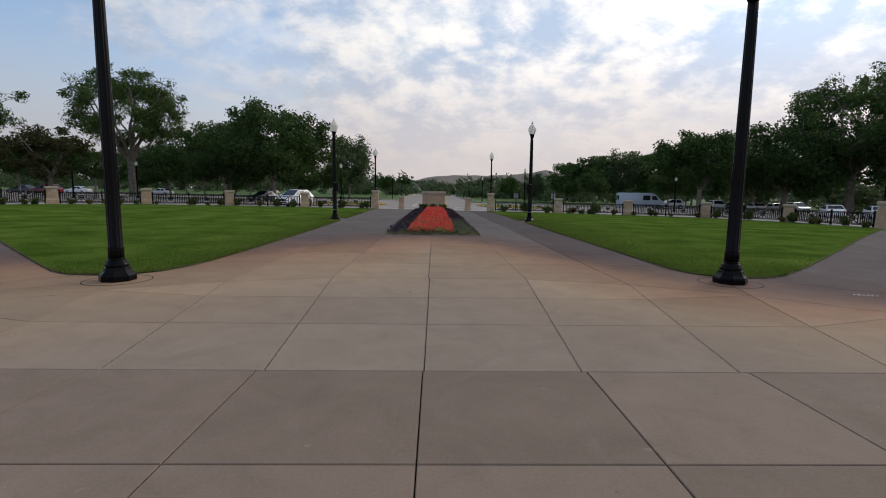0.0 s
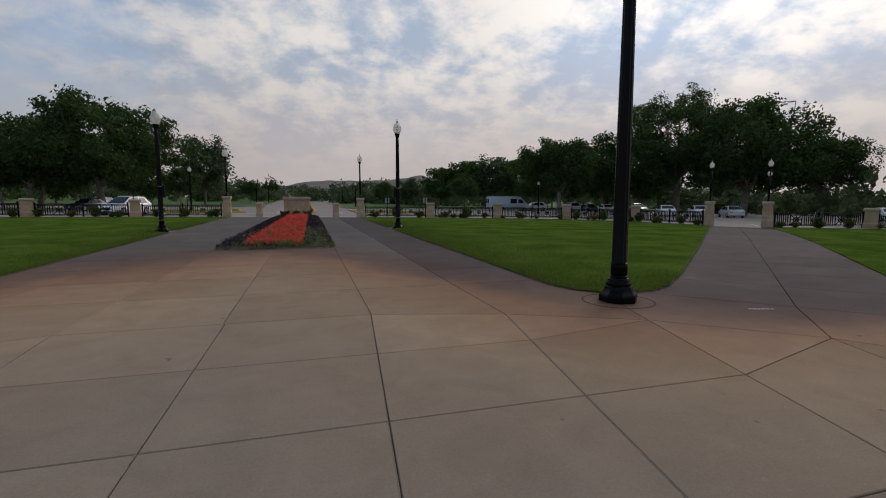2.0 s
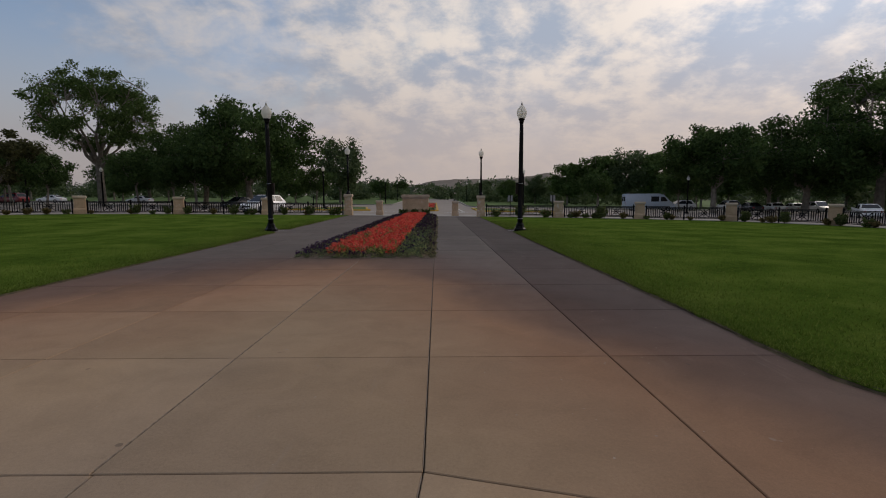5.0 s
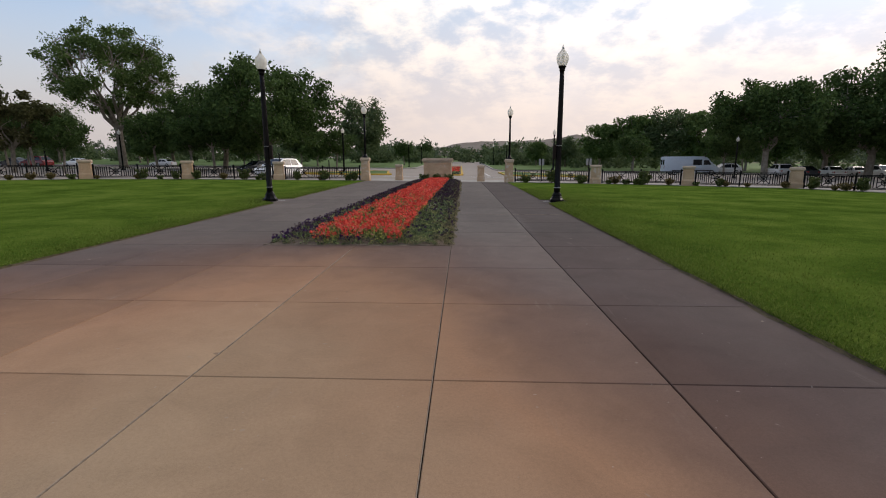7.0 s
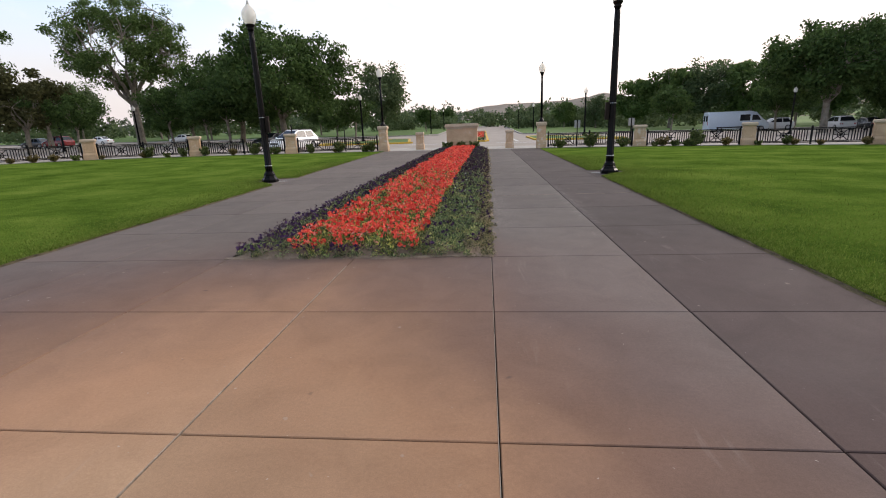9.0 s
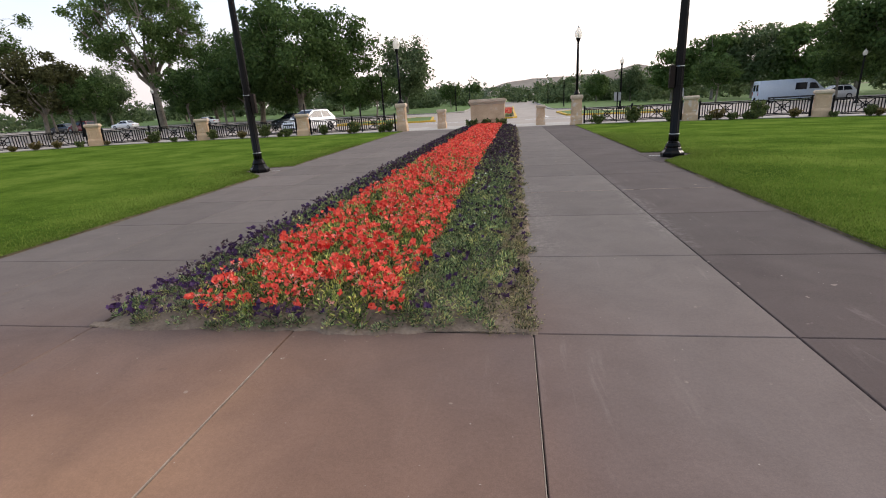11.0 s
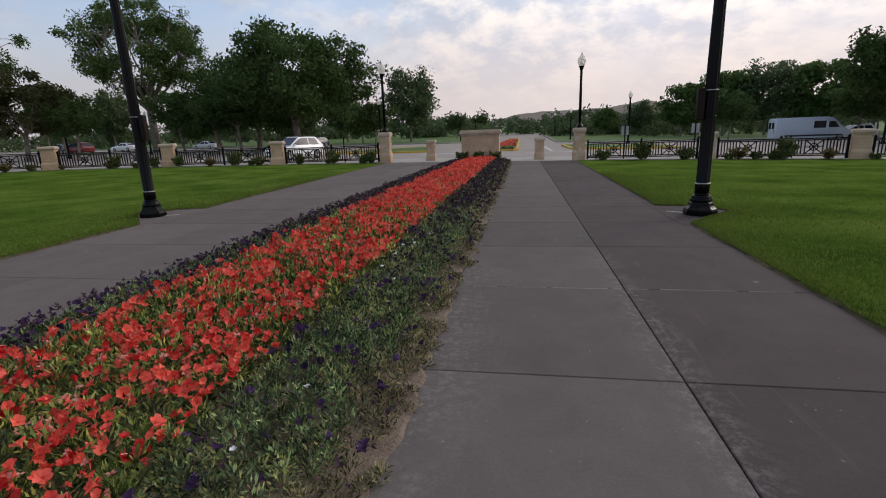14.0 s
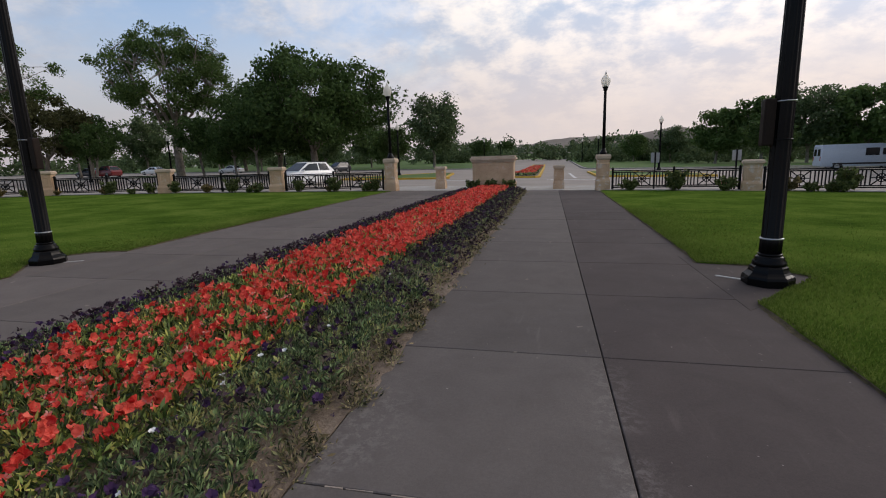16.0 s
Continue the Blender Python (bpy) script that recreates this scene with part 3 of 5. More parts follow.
painted_line(-4.3, 44, -4.3, 58, 0.25)
painted_line(3.2, 44, 3.2, 58, 0.25)
painted_line(-3.6, 41.0, -8.0, 41.0, 0.4)
painted_line(0.9, 41.0, 5.4, 41.0, 0.4)
for i in range(9):
    painted_line(-50 + i * 4.1, 31.0, -48.6 + i * 4.1, 36.0, 0.12)
    painted_line(26.5 + i * 3.2, 55.0, 26.5 + i * 3.2, 60.5, 0.12)
for dx in (0.0, 2.0):
    painted_line(29.2 + dx, 10.7 + dx * -0.9, 33.5 + dx, 15.4 + dx * -0.9, 0.14)


# ---- lamp posts ----
def lamp_post(name, label, m, on_pillar=False, box=0, group="lamp posts along the walk"):
    """A fluted black post with an octagonal foot and an acorn globe."""
    lp = thing(name, label, "lamp post", m, group)
    top = 4.52 if not on_pillar else 2.95
    if not on_pillar:
        k = math.pi / 8
        part("foot", lathe([(0.245, 0), (0.252, 0.012), (0.252, 0.080), (0.240, 0.105), (0.214, 0.128), (0.196, 0.150), (0.184, 0.178), (0.178, 0.200), (0.160, 0.22)], 8, k), IRON, lp, "stepped octagonal cast foot")
        part("foot_collar", smooth_faces(lathe([(0.158, 0.218), (0.166, 0.232), (0.160, 0.262), (0.138, 0.285), (0.143, 0.302), (0.116, 0.325)], 24), 0.6), IRON, lp)
        part("bead_ring", smooth_faces(lathe([(0.115, 0.318), (0.128, 0.328), (0.128, 0.345), (0.110, 0.352)], 32, 0, 32, 0.08), 0.6), IRON, lp)
        part("post", smooth_faces(lathe([(0.108, 0.34), (0.108, 0.50), (0.100, 0.515), (0.097, 1.6), (0.089, 2.8), (0.078, 4.1), (0.074, top - 0.14)], 60, 0, 12, 0.10), 0.9), IRON, lp, "fluted tapering black post")
        part("ring", smooth_faces(lathe([(0.104, 0.502), (0.113, 0.507), (0.113, 0.517), (0.103, 0.522)], 24), 0.6), RIM if box else IRON, lp, "dull bright metal ring" if box else "")
    else:
        part("foot", smooth_faces(lathe([(0.19, 0), (0.19, 0.06), (0.15, 0.11), (0.11, 0.16), (0.085, 0.26)], 8, math.pi / 8), 0.3), IRON, lp, "octagonal cast foot")
        part("post", smooth_faces(lathe([(0.075, 0.24), (0.07, 1.4), (0.062, top - 0.14)], 36, 0, 12, 0.09), 0.9), IRON, lp, "fluted black post")
    part("capital", smooth_faces(lathe([(0.078, top - 0.15), (0.10, top - 0.11), (0.086, top - 0.08), (0.12, top - 0.02), (0.135, top), (0.125, top + 0.02)], 24), 0.6), IRON, lp, "flared black capital")
    part("globe", smooth_faces(lathe([(0.118, top + 0.018), (0.16, top + 0.08), (0.197, top + 0.20), (0.205, top + 0.28), (0.185, top + 0.36), (0.145, top + 0.43), (0.10, top + 0.485), (0.06, top + 0.53), (0.045, top + 0.56)], 40, 0, 20, 0.02), 0.9), GLOBE, lp, "ribbed pale acorn globe")
    part("lamp_tube", smooth_faces(lathe([(0.05, top + 0.02), (0.05, top + 0.08), (0.036, top + 0.10), (0.036, top + 0.36), (0.02, top + 0.385)], 12), 0.6), WHITE_PETAL, lp, "white lamp tube inside the globe")
    part("finial", smooth_faces(lathe([(0.05, top + 0.555), (0.032, top + 0.585), (0.04, top + 0.605), (0.018, top + 0.635), (0.008, top + 0.70)], 16), 0.6), BRASS, lp)
    if box:
        bm = block(-0.055, 0.055, -0.055, 0.055, 0, 0.48, 0.016)
        b = part("equipment_box", bm, BOX_BROWN, lp, "dark bronze box strapped to the post")
        b.location = (box * 0.145, 0, 1.50)
        part("strap", smooth_faces(lathe([(0.09, 1.94), (0.103, 1.942), (0.103, 1.954), (0.09, 1.956)], 24), 0.6), RIM, lp, "thin bright metal strap")
        part("strap", smooth_faces(lathe([(0.09, 1.55), (0.104, 1.552), (0.104, 1.566), (0.09, 1.568)], 24), 0.6), IRON, lp)
    return lp


def on_ground(x, y, rz=0.0, lift=0.0, s=1.0):
    return pose(x, y, gz(x, y) + lift, 0, 0, rz) @ Matrix.Scale(s, 4)


lamp_post("lamp_post", "black fluted lamp post standing where the plaza meets the lawn", on_ground(3.31, -8.40))
lamp_post("lamp_post", "black fluted lamp post standing where the plaza meets the lawn", on_ground(-6.42, -8.62))
lamp_post("lamp_post", "black fluted lamp post with a bronze box, beside the walk", on_ground(3.5, 8.8), box=-1)
lamp_post("lamp_post", "black fluted lamp post with a bronze box, beside the walk", on_ground(-6.78, 8.9), box=1)


# ---- stone pillars, bollards, monument ----
def pillar(name, label, m, half, height, category="pillar", group="stone pillars of the fence", joint=True):
    """A limestone pillar: battered plinth, panelled shaft, moulded cap."""
    p = thing(name, label, category, m, group)

    def stack(rings):
        bm = bmesh.new()
        rows = [[bm.verts.new((sx * r, sy * r, z)) for sx, sy in ((-1, -1), (1, -1), (1, 1), (-1, 1))] for r, z in rings]
        for a, b in zip(rows, rows[1:]):
            for i in range(4):
                bm.faces.new((a[i], a[(i + 1) % 4], b[(i + 1) % 4], b[i]))
        bm.faces.new(rows[0][::-1])
        bm.faces.new(rows[-1])
        vertical = [e for e in bm.edges if abs(e.verts[0].co.z - e.verts[1].co.z) > 0.03]
        bmesh.ops.bevel(bm, geom=vertical, offset=0.012, segments=2, affect="EDGES")
        return bm

    h = height
    part("plinth", stack([(half * 1.12, -0.14), (half * 1.12, h * 0.24), (half * 1.09, h * 0.27), (half * 1.0, h * 0.335)]), STONE, p, "splayed limestone plinth")
    part("shaft", stack([(half * 0.97, h * 0.335), (half * 0.93, h * 0.80), (half * 0.96, h * 0.815), (half * 0.96, h * 0.845)]), STONE, p, "buff limestone shaft")
    part("cap", stack([(half * 0.99, h * 0.845), (half * 1.06, h * 0.865), (half * 1.16, h * 0.885), (half * 1.17, h * 0.955), (half * 1.10, h * 0.975), (half * 1.04, h)]), STONE_CAP, p, "moulded pale limestone cap")
    for k in range(4):
        bm = bmesh.new()
        w, z0, z1, t = half * 0.62, h * 0.39, h * 0.75, 0.02
        for x0, x1, a, b in ((-w, w, z1 - 0.035, z1), (-w, w, z0, z0 + 0.035), (-w, -w + 0.035, z0 + 0.035, z1 - 0.035), (w - 0.035, w, z0 + 0.035, z1 - 0.035)):
            block(x0, x1, -t, 0.01, a, b, 0.006, bm)
        f = part("panel_frame", bm, STONE, p)
        f.matrix_basis = pose(0, 0, 0, 0, 0, 90 * k) @ pose(0, -half * 0.95, 0)
    return p


def facing(x, y):
    return math.degrees(math.atan2(y + 14, x - MID)) - 90


gate = pillar("gate_pillar", "tall buff limestone gate pillar carrying a lamp", on_ground(*FENCE_R[0]), 0.275, 1.64, group="gate pillars")
copy_thing(gate, on_ground(*FENCE_L[0]))
copy_thing(gate, on_ground(*FENCE_R[-1], facing(*FENCE_R[-1])))
copy_thing(gate, on_ground(*GATE_R[0], facing(*GATE_R[0])))
copy_thing(gate, on_ground(*FENCE_L[-1], facing(*FENCE_L[-1])))
copy_thing(gate, on_ground(*GATE_L[0], facing(*GATE_L[0])))
for (x, y), h in ((FENCE_R[0], 0), (FENCE_L[0], 0.06), (FENCE_R[-1], -0.9), (GATE_R[0], -0.9), (FENCE_L[-1], -0.9), (GATE_L[0], -0.9)):
    lamp_post("pillar_lamp", "black lamp with an acorn globe on a stone gate pillar", on_ground(x, y, 0, 1.64, 1.0 + h * 0.3), True, 0, "lamps on the gate pillars")
low = pillar("fence_pillar", "stout buff limestone fence pillar with a moulded cap", on_ground(*FENCE_R[1], facing(*FENCE_R[1])), 0.335, 1.30)
for x, y in FENCE_R[2:-1] + FENCE_L[1:-1] + GATE_R[1:] + GATE_L[1:]:
    copy_thing(low, on_ground(x, y, facing(x, y)))
boll = pillar("stone_bollard", "small buff limestone bollard on the crossing", on_ground(1.55, 27.5), 0.245, 1.17, "bollard", "stone bollards")
copy_thing(boll, on_ground(-4.62, 27.9))


def monument():
    m = thing("stone_planter_wall", "wide buff limestone wall block with moulded cap behind the flower bed", "monument", on_ground(-1.615, 26.75))
    part("plinth", block(-1.08, 1.08, -0.60, 0.60, -0.14, 0.40, 0.02), STONE, m, "limestone plinth")
    part("body", block(-1.01, 1.01, -0.53, 0.53, 0.40, 1.34, 0.015), STONE, m, "plain limestone block")
    for z0, z1, o in ((1.34, 1.40, 1.04), (1.40, 1.47, 1.07), (1.47, 1.58, 1.12), (1.58, 1.66, 1.07)):
        part("cap_moulding", block(-o, o, -(o - 0.48), o - 0.48, z0, z1, 0.012), STONE_CAP, m, "moulded pale limestone cap")
    for sx in (-1, 1):
        bm = bmesh.new()
        for x0, x1, a, b in ((-0.90, 0.90, 1.22, 1.26), (-0.90, 0.90, 0.50, 0.54), (-0.90, -0.86, 0.54, 1.22), (0.86, 0.90, 0.54, 1.22)):
            block(x0, x1, -0.015, 0.012, a, b, 0.005, bm)
        f = part("panel_frame", bm, STONE, m)
        f.matrix_basis = pose(0, 0.53 * sx, 0, 0, 0, 0 if sx < 0 else 180)


monument()


# ---- iron fence ----
def fence_bay(length):
    """One bay between two pillars: three posts, rails, pickets, two crossed ornaments."""
    f = thing("iron_fence", "black iron fence bay with pickets and crossed square ornaments", "fence", None, "fence bays")
    h = 0.95
    for x in (-length / 2 + 0.05, 0, length / 2 - 0.05):
        bm = bmesh.new()
        block(-0.045, 0.045, -0.045, 0.045, -0.02, h, 0.006, bm)
        block(-0.058, 0.058, -0.058, 0.058, h, h + 0.03, 0.008, bm)
        block(-0.035, 0.035, -0.035, 0.035, h + 0.03, h + 0.075, 0.02, bm)
        p = part("post", bm, FENCE_IRON, f)
        p.location.x = x
    for z in (0.12, 0.185, 0.80, 0.87):
        part("rail", block(-length / 2 + 0.08, length / 2 - 0.08, -0.022, 0.022, z - 0.024, z + 0.024, 0.004), FENCE_IRON, f)
    bm = block(-0.022, 0.022, -0.016, 0.016, 0.185, 0.80)
    pk = part("picket", bm, FENCE_IRON, f)
    first = True
    for side in (-1, 1):
        c = side * length / 4
        for k in range(-11, 12):
            if abs(k) <= 3:
                continue
            x = c + k * 0.118
            if abs(x - c) > length / 4 - 0.14:
                continue
            if first:
                pk.location.x, first = x, False
                continue
            o = new("picket", pk.data)
            o.parent, o.location.x = f, x
        for x in (-0.33, 0.33):
            part("ornament_bar", block(-0.020, 0.020, -0.017, 0.017, 0.185, 0.80), FENCE_IRON, f).location.x = c + x
        for ang, half, w in ((43, 0.43, 0.020), (137, 0.43, 0.020), (0, 0.32, 0.017), (90, 0.29, 0.017)):
            o = part("ornament_bar", block(-half, half, -w, w, -w, w), FENCE_IRON, f)
            o.matrix_basis = pose(c, 0, 0.4925, 0, ang, 0)
        bm = bmesh.new()
        ring = []
        for i in range(20):
            a = 2 * math.pi * i / 20
            ring.append([bm.verts.new((c + q * math.cos(a), yy, 0.4925 + q * math.sin(a))) for q, yy in ((0.130, -0.014), (0.170, -0.014), (0.170, 0.014), (0.130, 0.014))])
        for i in range(20):
            a, b = ring[i], ring[(i + 1) % 20]
            for k in range(4):
                bm.faces.new((a[k], a[(k + 1) % 4], b[(k + 1) % 4], b[k]))
        part("ornament_ring", bm, FENCE_IRON, f, "iron ring in a crossed ornament")
    return f


bay = None
for line in (FENCE_R, FENCE_L, GATE_R, GATE_L):
    for a, b in zip(line, line[1:]):
        mid = ((a[0] + b[0]) / 2, (a[1] + b[1]) / 2)
        gap = math.dist(a, b) - 0.78
        ang = math.degrees(math.atan2(b[1] - a[1], b[0] - a[0]))
        m = pose(mid[0], mid[1], (gz(*a) + gz(*b)) / 2 + 0.04, 0, 0, ang) @ Matrix.Diagonal((gap / 5.05, 1, 1, 1))
        if bay is None:
            bay = fence_bay(5.05)
            bay.matrix_basis = m
            bay_scale = Matrix.Diagonal((1 / bay.scale[0], 1, 1, 1))
        else:
            copy_thing(bay, m @ bay_scale)


# ---- trees and shrubs ----
def tube(verts, faces, pts, radii, sides=7):
    base = len(verts)
    for i, (p, r) in enumerate(zip(pts, radii)):
        d = (pts[min(i + 1, len(pts) - 1)] - pts[max(0, i - 1)]).normalized()
        u = d.orthogonal().normalized()
        v = d.cross(u)
        for k in range(sides):
            a = 2 * math.pi * k / sides
            verts.append(p + (u * math.cos(a) + v * math.sin(a)) * r)
    for i in range(len(pts) - 1):
        for k in range(sides):
            a, b = base + i * sides + k, base + i * sides + (k + 1) % sides
            faces.append((a, b, b + sides, a + sides))


def bent(rng, a, b, n, wob):
    out = [a]
    for i in range(1, n):
        t = i / n
        out.append(a.lerp(b, t) + Vector((rng.gauss(0, wob), rng.gauss(0, wob), rng.gauss(0, wob * 0.6) + wob * math.sin(t * 3.14))))
    return out + [b]


def leaf_quads(centres, size, rng, spread, count, flat=0.6):
    """Pointed four-cornered leaf sprays scattered round centres."""
    centres = np.asarray(centres)
    idx = rng.integers(0, len(centres), count)
    off = rng.normal(0, 1, (count, 3))
    off /= np.linalg.norm(off, axis=1, keepdims=True)
    off *= (rng.random((count, 1)) ** 0.55) * spread[idx][:, None]
    off[:, 2] *= flat
    p = centres[idx] + off
    u = rng.normal(0, 1, (count, 3))
    u /= np.linalg.norm(u, axis=1, keepdims=True)
    w = rng.normal(0, 1, (count, 3))
    v = np.cross(u, w)
    v /= np.linalg.norm(v, axis=1, keepdims=True)
    s = size * (0.55 + 0.9 * rng.random((count, 1)))
    quad = np.stack([p - u * s, p + v * s * 0.55 + u * s * 0.1, p + u * s, p - v * s * 0.5 - u * s * 0.15], 1)
    return quad.reshape(-1, 3)


def quads_object(name, pts, mat, parent=None):
    n = len(pts) // 4
    me = bpy.data.meshes.new(name)
    me.vertices.add(n * 4)
    me.vertices.foreach_set("co", np.ascontiguousarray(pts, dtype=np.float32).ravel())
    me.loops.add(n * 4)
    me.loops.foreach_set("vertex_index", np.arange(n * 4, dtype=np.int32))
    me.polygons.add(n)
    me.polygons.foreach_set("loop_start", np.arange(0, n * 4, 4, dtype=np.int32))
    me.update(calc_edges=True)
    me.materials.append(mat)
    ob = new(name, me)
    if parent is not None:
        ob.parent = parent
    return ob


def tree(name, label, m, seed, height, radius, bole, girth, leaves, size, mat, clumps=70, gap=0.0, low=0.0, group="", full=1.0, limbed=7):
    """A trunk that forks into limbs and twigs, and a crown of many leaf clumps with gaps."""
    rng, nrng = random.Random(seed), np.random.default_rng(seed)
    t = thing(name, label, "tree", m, group)
    verts, faces = [], []
    lean = Vector((rng.uniform(-0.3, 0.3), rng.uniform(-0.3, 0.3), bole))
    tube(verts, faces, [Vector((0, 0, -0.3)), Vector((0, 0, 0.25)), lean * 0.5, lean], [girth * 1.7, girth * 1.15, girth, girth * 0.92], 10)
    mid = bole + (height - bole) * 0.42 - low
    centres, reach = [], []
    limbs = []
    for i in range(limbed):
        a = 2 * math.pi * (i + rng.uniform(-0.3, 0.3)) / limbed
        tip = Vector((math.cos(a) * radius * rng.uniform(0.45, 0.7), math.sin(a) * radius * rng.uniform(0.45, 0.7), mid + (height - mid) * rng.uniform(-0.1, 0.75)))
        pts = bent(rng, lean * rng.uniform(0.86, 1.0), tip, 5, radius * 0.035)
        tube(verts, faces, pts, [girth * k for k in (0.62, 0.48, 0.36, 0.25, 0.16, 0.08)], 6)
        limbs += pts[2:]
    tries = 0
    while len(centres) < clumps and tries < 4000:
        tries += 1
        a, h = rng.uniform(0, 6.283), rng.uniform(-1, 1)
        lump = 0.80 + 0.26 * math.sin(3 * a + seed) * math.sin(2.3 * h + seed * 1.7) + rng.uniform(-0.08, 0.12)
        r = rng.uniform(0.35, 1.0) ** 0.5 * lump
        ring = math.sqrt(max(0.0, 1 - h * h))
        z = mid + h * r * ((height - mid) * 0.93 if h > 0 else (mid - bole) * 0.88 + low)
        c = Vector((math.cos(a) * ring * r * radius, math.sin(a) * ring * r * radius, z))
        if gap and noise.noise(c * (2.2 / radius) + Vector((seed, 0, 0))) > 0.28 - gap:
            continue
        centres.append(c)
        reach.append(radius * rng.uniform(0.14, 0.27) * full)
    keep = [i for i, c in enumerate(centres) if min((q - c).length for q in limbs) < radius * 0.55]
    centres, reach = [centres[i] for i in keep], [reach[i] for i in keep]
    for c in centres:
        near = min(limbs, key=lambda q: (q - c).length)
        tube(verts, faces, bent(rng, near, c, 3, radius * 0.02), [girth * 0.13, girth * 0.09, girth * 0.06, girth * 0.02], 4)
    pydata("trunk", verts, faces, BARK, t)
    quads_object("crown", leaf_quads([tuple(c) for c in centres], size, nrng, np.array(reach), leaves, 0.75), mat, t)
    return t


def tree_like(src, x, y, s, rz, label=""):
    o = copy_thing(src, on_ground(x, y, rz, 0.0, s))
    return tagged(o, label)


airy = tree("broadleaf_tree", "tall airy cottonwood with a pale forked trunk", on_ground(-49.4, 59.5), 3, 21.0, 10.6, 5.9, 0.50, 36000, 0.155, LEAF_ELM, 290, 0.16, 0.0, full=0.55, limbed=12)
dense = tree("broadleaf_tree", "large dense dark green shade tree", on_ground(-24.6, 52.0, 40), 8, 15.6, 9.2, 2.8, 0.40, 36000, 0.20, LEAF_DARK, 210, 0.0, 1.0, full=0.88)
round_tree = tree("broadleaf_tree", "spreading dark shade tree with a forked trunk", on_ground(35.6, 49.2), 12, 12.4, 6.8, 3.2, 0.32, 26000, 0.175, LEAF_DARK, 150, 0.02, 0.2, full=0.95)
small = tree("young_tree", "small round young tree on a thin trunk", on_ground(-33.5, 50.0), 21, 6.6, 3.1, 2.3, 0.12, 7500, 0.14, LEAF_DARK, 65, 0.0, 0.1, "young trees in the car park", 1.3)
bronze = tree("broadleaf_tree", "low bronze-leaved tree with a forked trunk", on_ground(-45.5, 38.5), 27, 8.4, 4.6, 2.2, 0.2, 9500, 0.17, LEAF_RED, 65, 0.03, 0.3)
mid_tree = tree("broadleaf_tree", "middle-sized green tree on the far verge", on_ground(-22.0, 97), 33, 14.6, 6.3, 2.8, 0.26, 9500, 0.295, LEAF_MID_HAZE, 95, 0.0, 0.4, full=1.45)
light = tree("broadleaf_tree", "lighter green tree on the far verge", on_ground(30, 97), 38, 11.0, 4.6, 2.0, 0.22, 8000, 0.29, LEAF_ELM, 90, 0.0, 0.4, full=1.45)
tree_like(small, -39.0, 51.5, 1.15, 70)
tree_like(small, -31.0, 50.5, 1.25, 130)
tree_like(small, -18.2, 60.5, 0.92, 200)
tree_like(small, -41.5, 40.0, 0.9, 250)
tree_like(small, -56.0, 52.0, 1.3, 10)
tree_like(round_tree, -86.0, 56.0, 0.8, 20)
tree_like(small, -60.5, 56.0, 1.05, 320)
tree_like(airy, -66.0, 45.5, 0.98, 140, "tall airy cottonwood at the edge of the car park")
tree_like(dense, -35.5, 62.0, 0.90, 250)
tree_like(dense, -62.0, 92.0, 0.85, 90)
tree_like(mid_tree, -92, 97, 0.9, 60)
tree_like(mid_tree, -78, 104, 0.8, 160)
tree_like(light, -70, 95, 0.8, 10)
tree_like(light, -49, 97, 0.75, 100)
tree_like(mid_tree, -57, 90, 0.72, 210)
tree_like(mid_tree, -43.5, 92, 0.70, 20)
tree_like(light, -31, 93, 0.80, 240)
tree_like(small, -67.5, 60.0, 1.2, 140)
tree_like(mid_tree, -38, 103, 0.75, 300)
tree_like(small, -14.6, 112, 0.9, 30)
tree_like(small, -12.8, 150, 1.0, 80)
tree_like(dense, 48.5, 50.5, 0.98, 130, "large dark shade tree beside the car park")
tree_like(airy, 55.0, 47.0, 0.96, 60, "tall airy tree beside the car park")
tree_like(dense, 60.5, 40.0, 1.22, 210, "large dark shade tree beside the side path")
tree_like(round_tree, 66.0, 33.0, 0.95, 290)
tree_like(round_tree, 72.5, 24.0, 0.75, 30)
tree_like(round_tree, 50.5, 60.0, 0.85, 60)
for i, (x, y, s, k) in enumerate(((19.5, 118, 0.52, 0), (25.0, 108, 0.58, 1), (36.5, 95, 0.95, 0), (42.5, 93, 1.0, 1), (49, 90, 1.0, 0), (56, 88, 0.95, 1), (63, 90, 1.05, 0), (71, 86, 1.0, 1), (80, 80, 1.0, 0), (90, 70, 1.0, 1), (15.5, 150, 0.55, 1))):
    tree_like((light, mid_tree)[k], x, y, s * (1.25, 0.88)[k], i * 47)
for x, y in ((27, 68), (35.2, 57.0), (44, 68), (56, 68.2), (66, 68)):
    tree_like(small, x, y, 0.95, x * 9)


def shrub(name, label, m, seed, w, h, mat, count, flowers=None, size=0.075):
    rng, nrng = random.Random(seed), np.random.default_rng(seed)
    s = thing(name, label, "shrub", m, "shrubs along the fence")
    verts, faces, cs = [], [], []
    for i in range(17):
        a = rng.uniform(0, 6.283)
        tip = Vector((math.cos(a) * w * rng.uniform(0.2, 1.25), math.sin(a) * w * rng.uniform(0.2, 0.95), h * rng.uniform(0.35, 1.1)))
        tube(verts, faces, bent(rng, Vector((0, 0, -0.03)), tip, 3, 0.03), [0.012, 0.01, 0.007, 0.004], 4)
        cs += [tuple(tip), tuple(tip * 0.65)]
    pydata("stems", verts, faces, BARK, s)
    quads_object("leaves", leaf_quads(cs, size, nrng, np.full(len(cs), w * 0.36), count, 1.0), mat, s)
    if flowers is not None:
        quads_object("blossoms", leaf_quads([c for c in cs if c[2] > h * 0.5], size * 0.8, nrng, np.full(len(cs), w * 0.4), 26, 0.8), flowers, s)
    return s


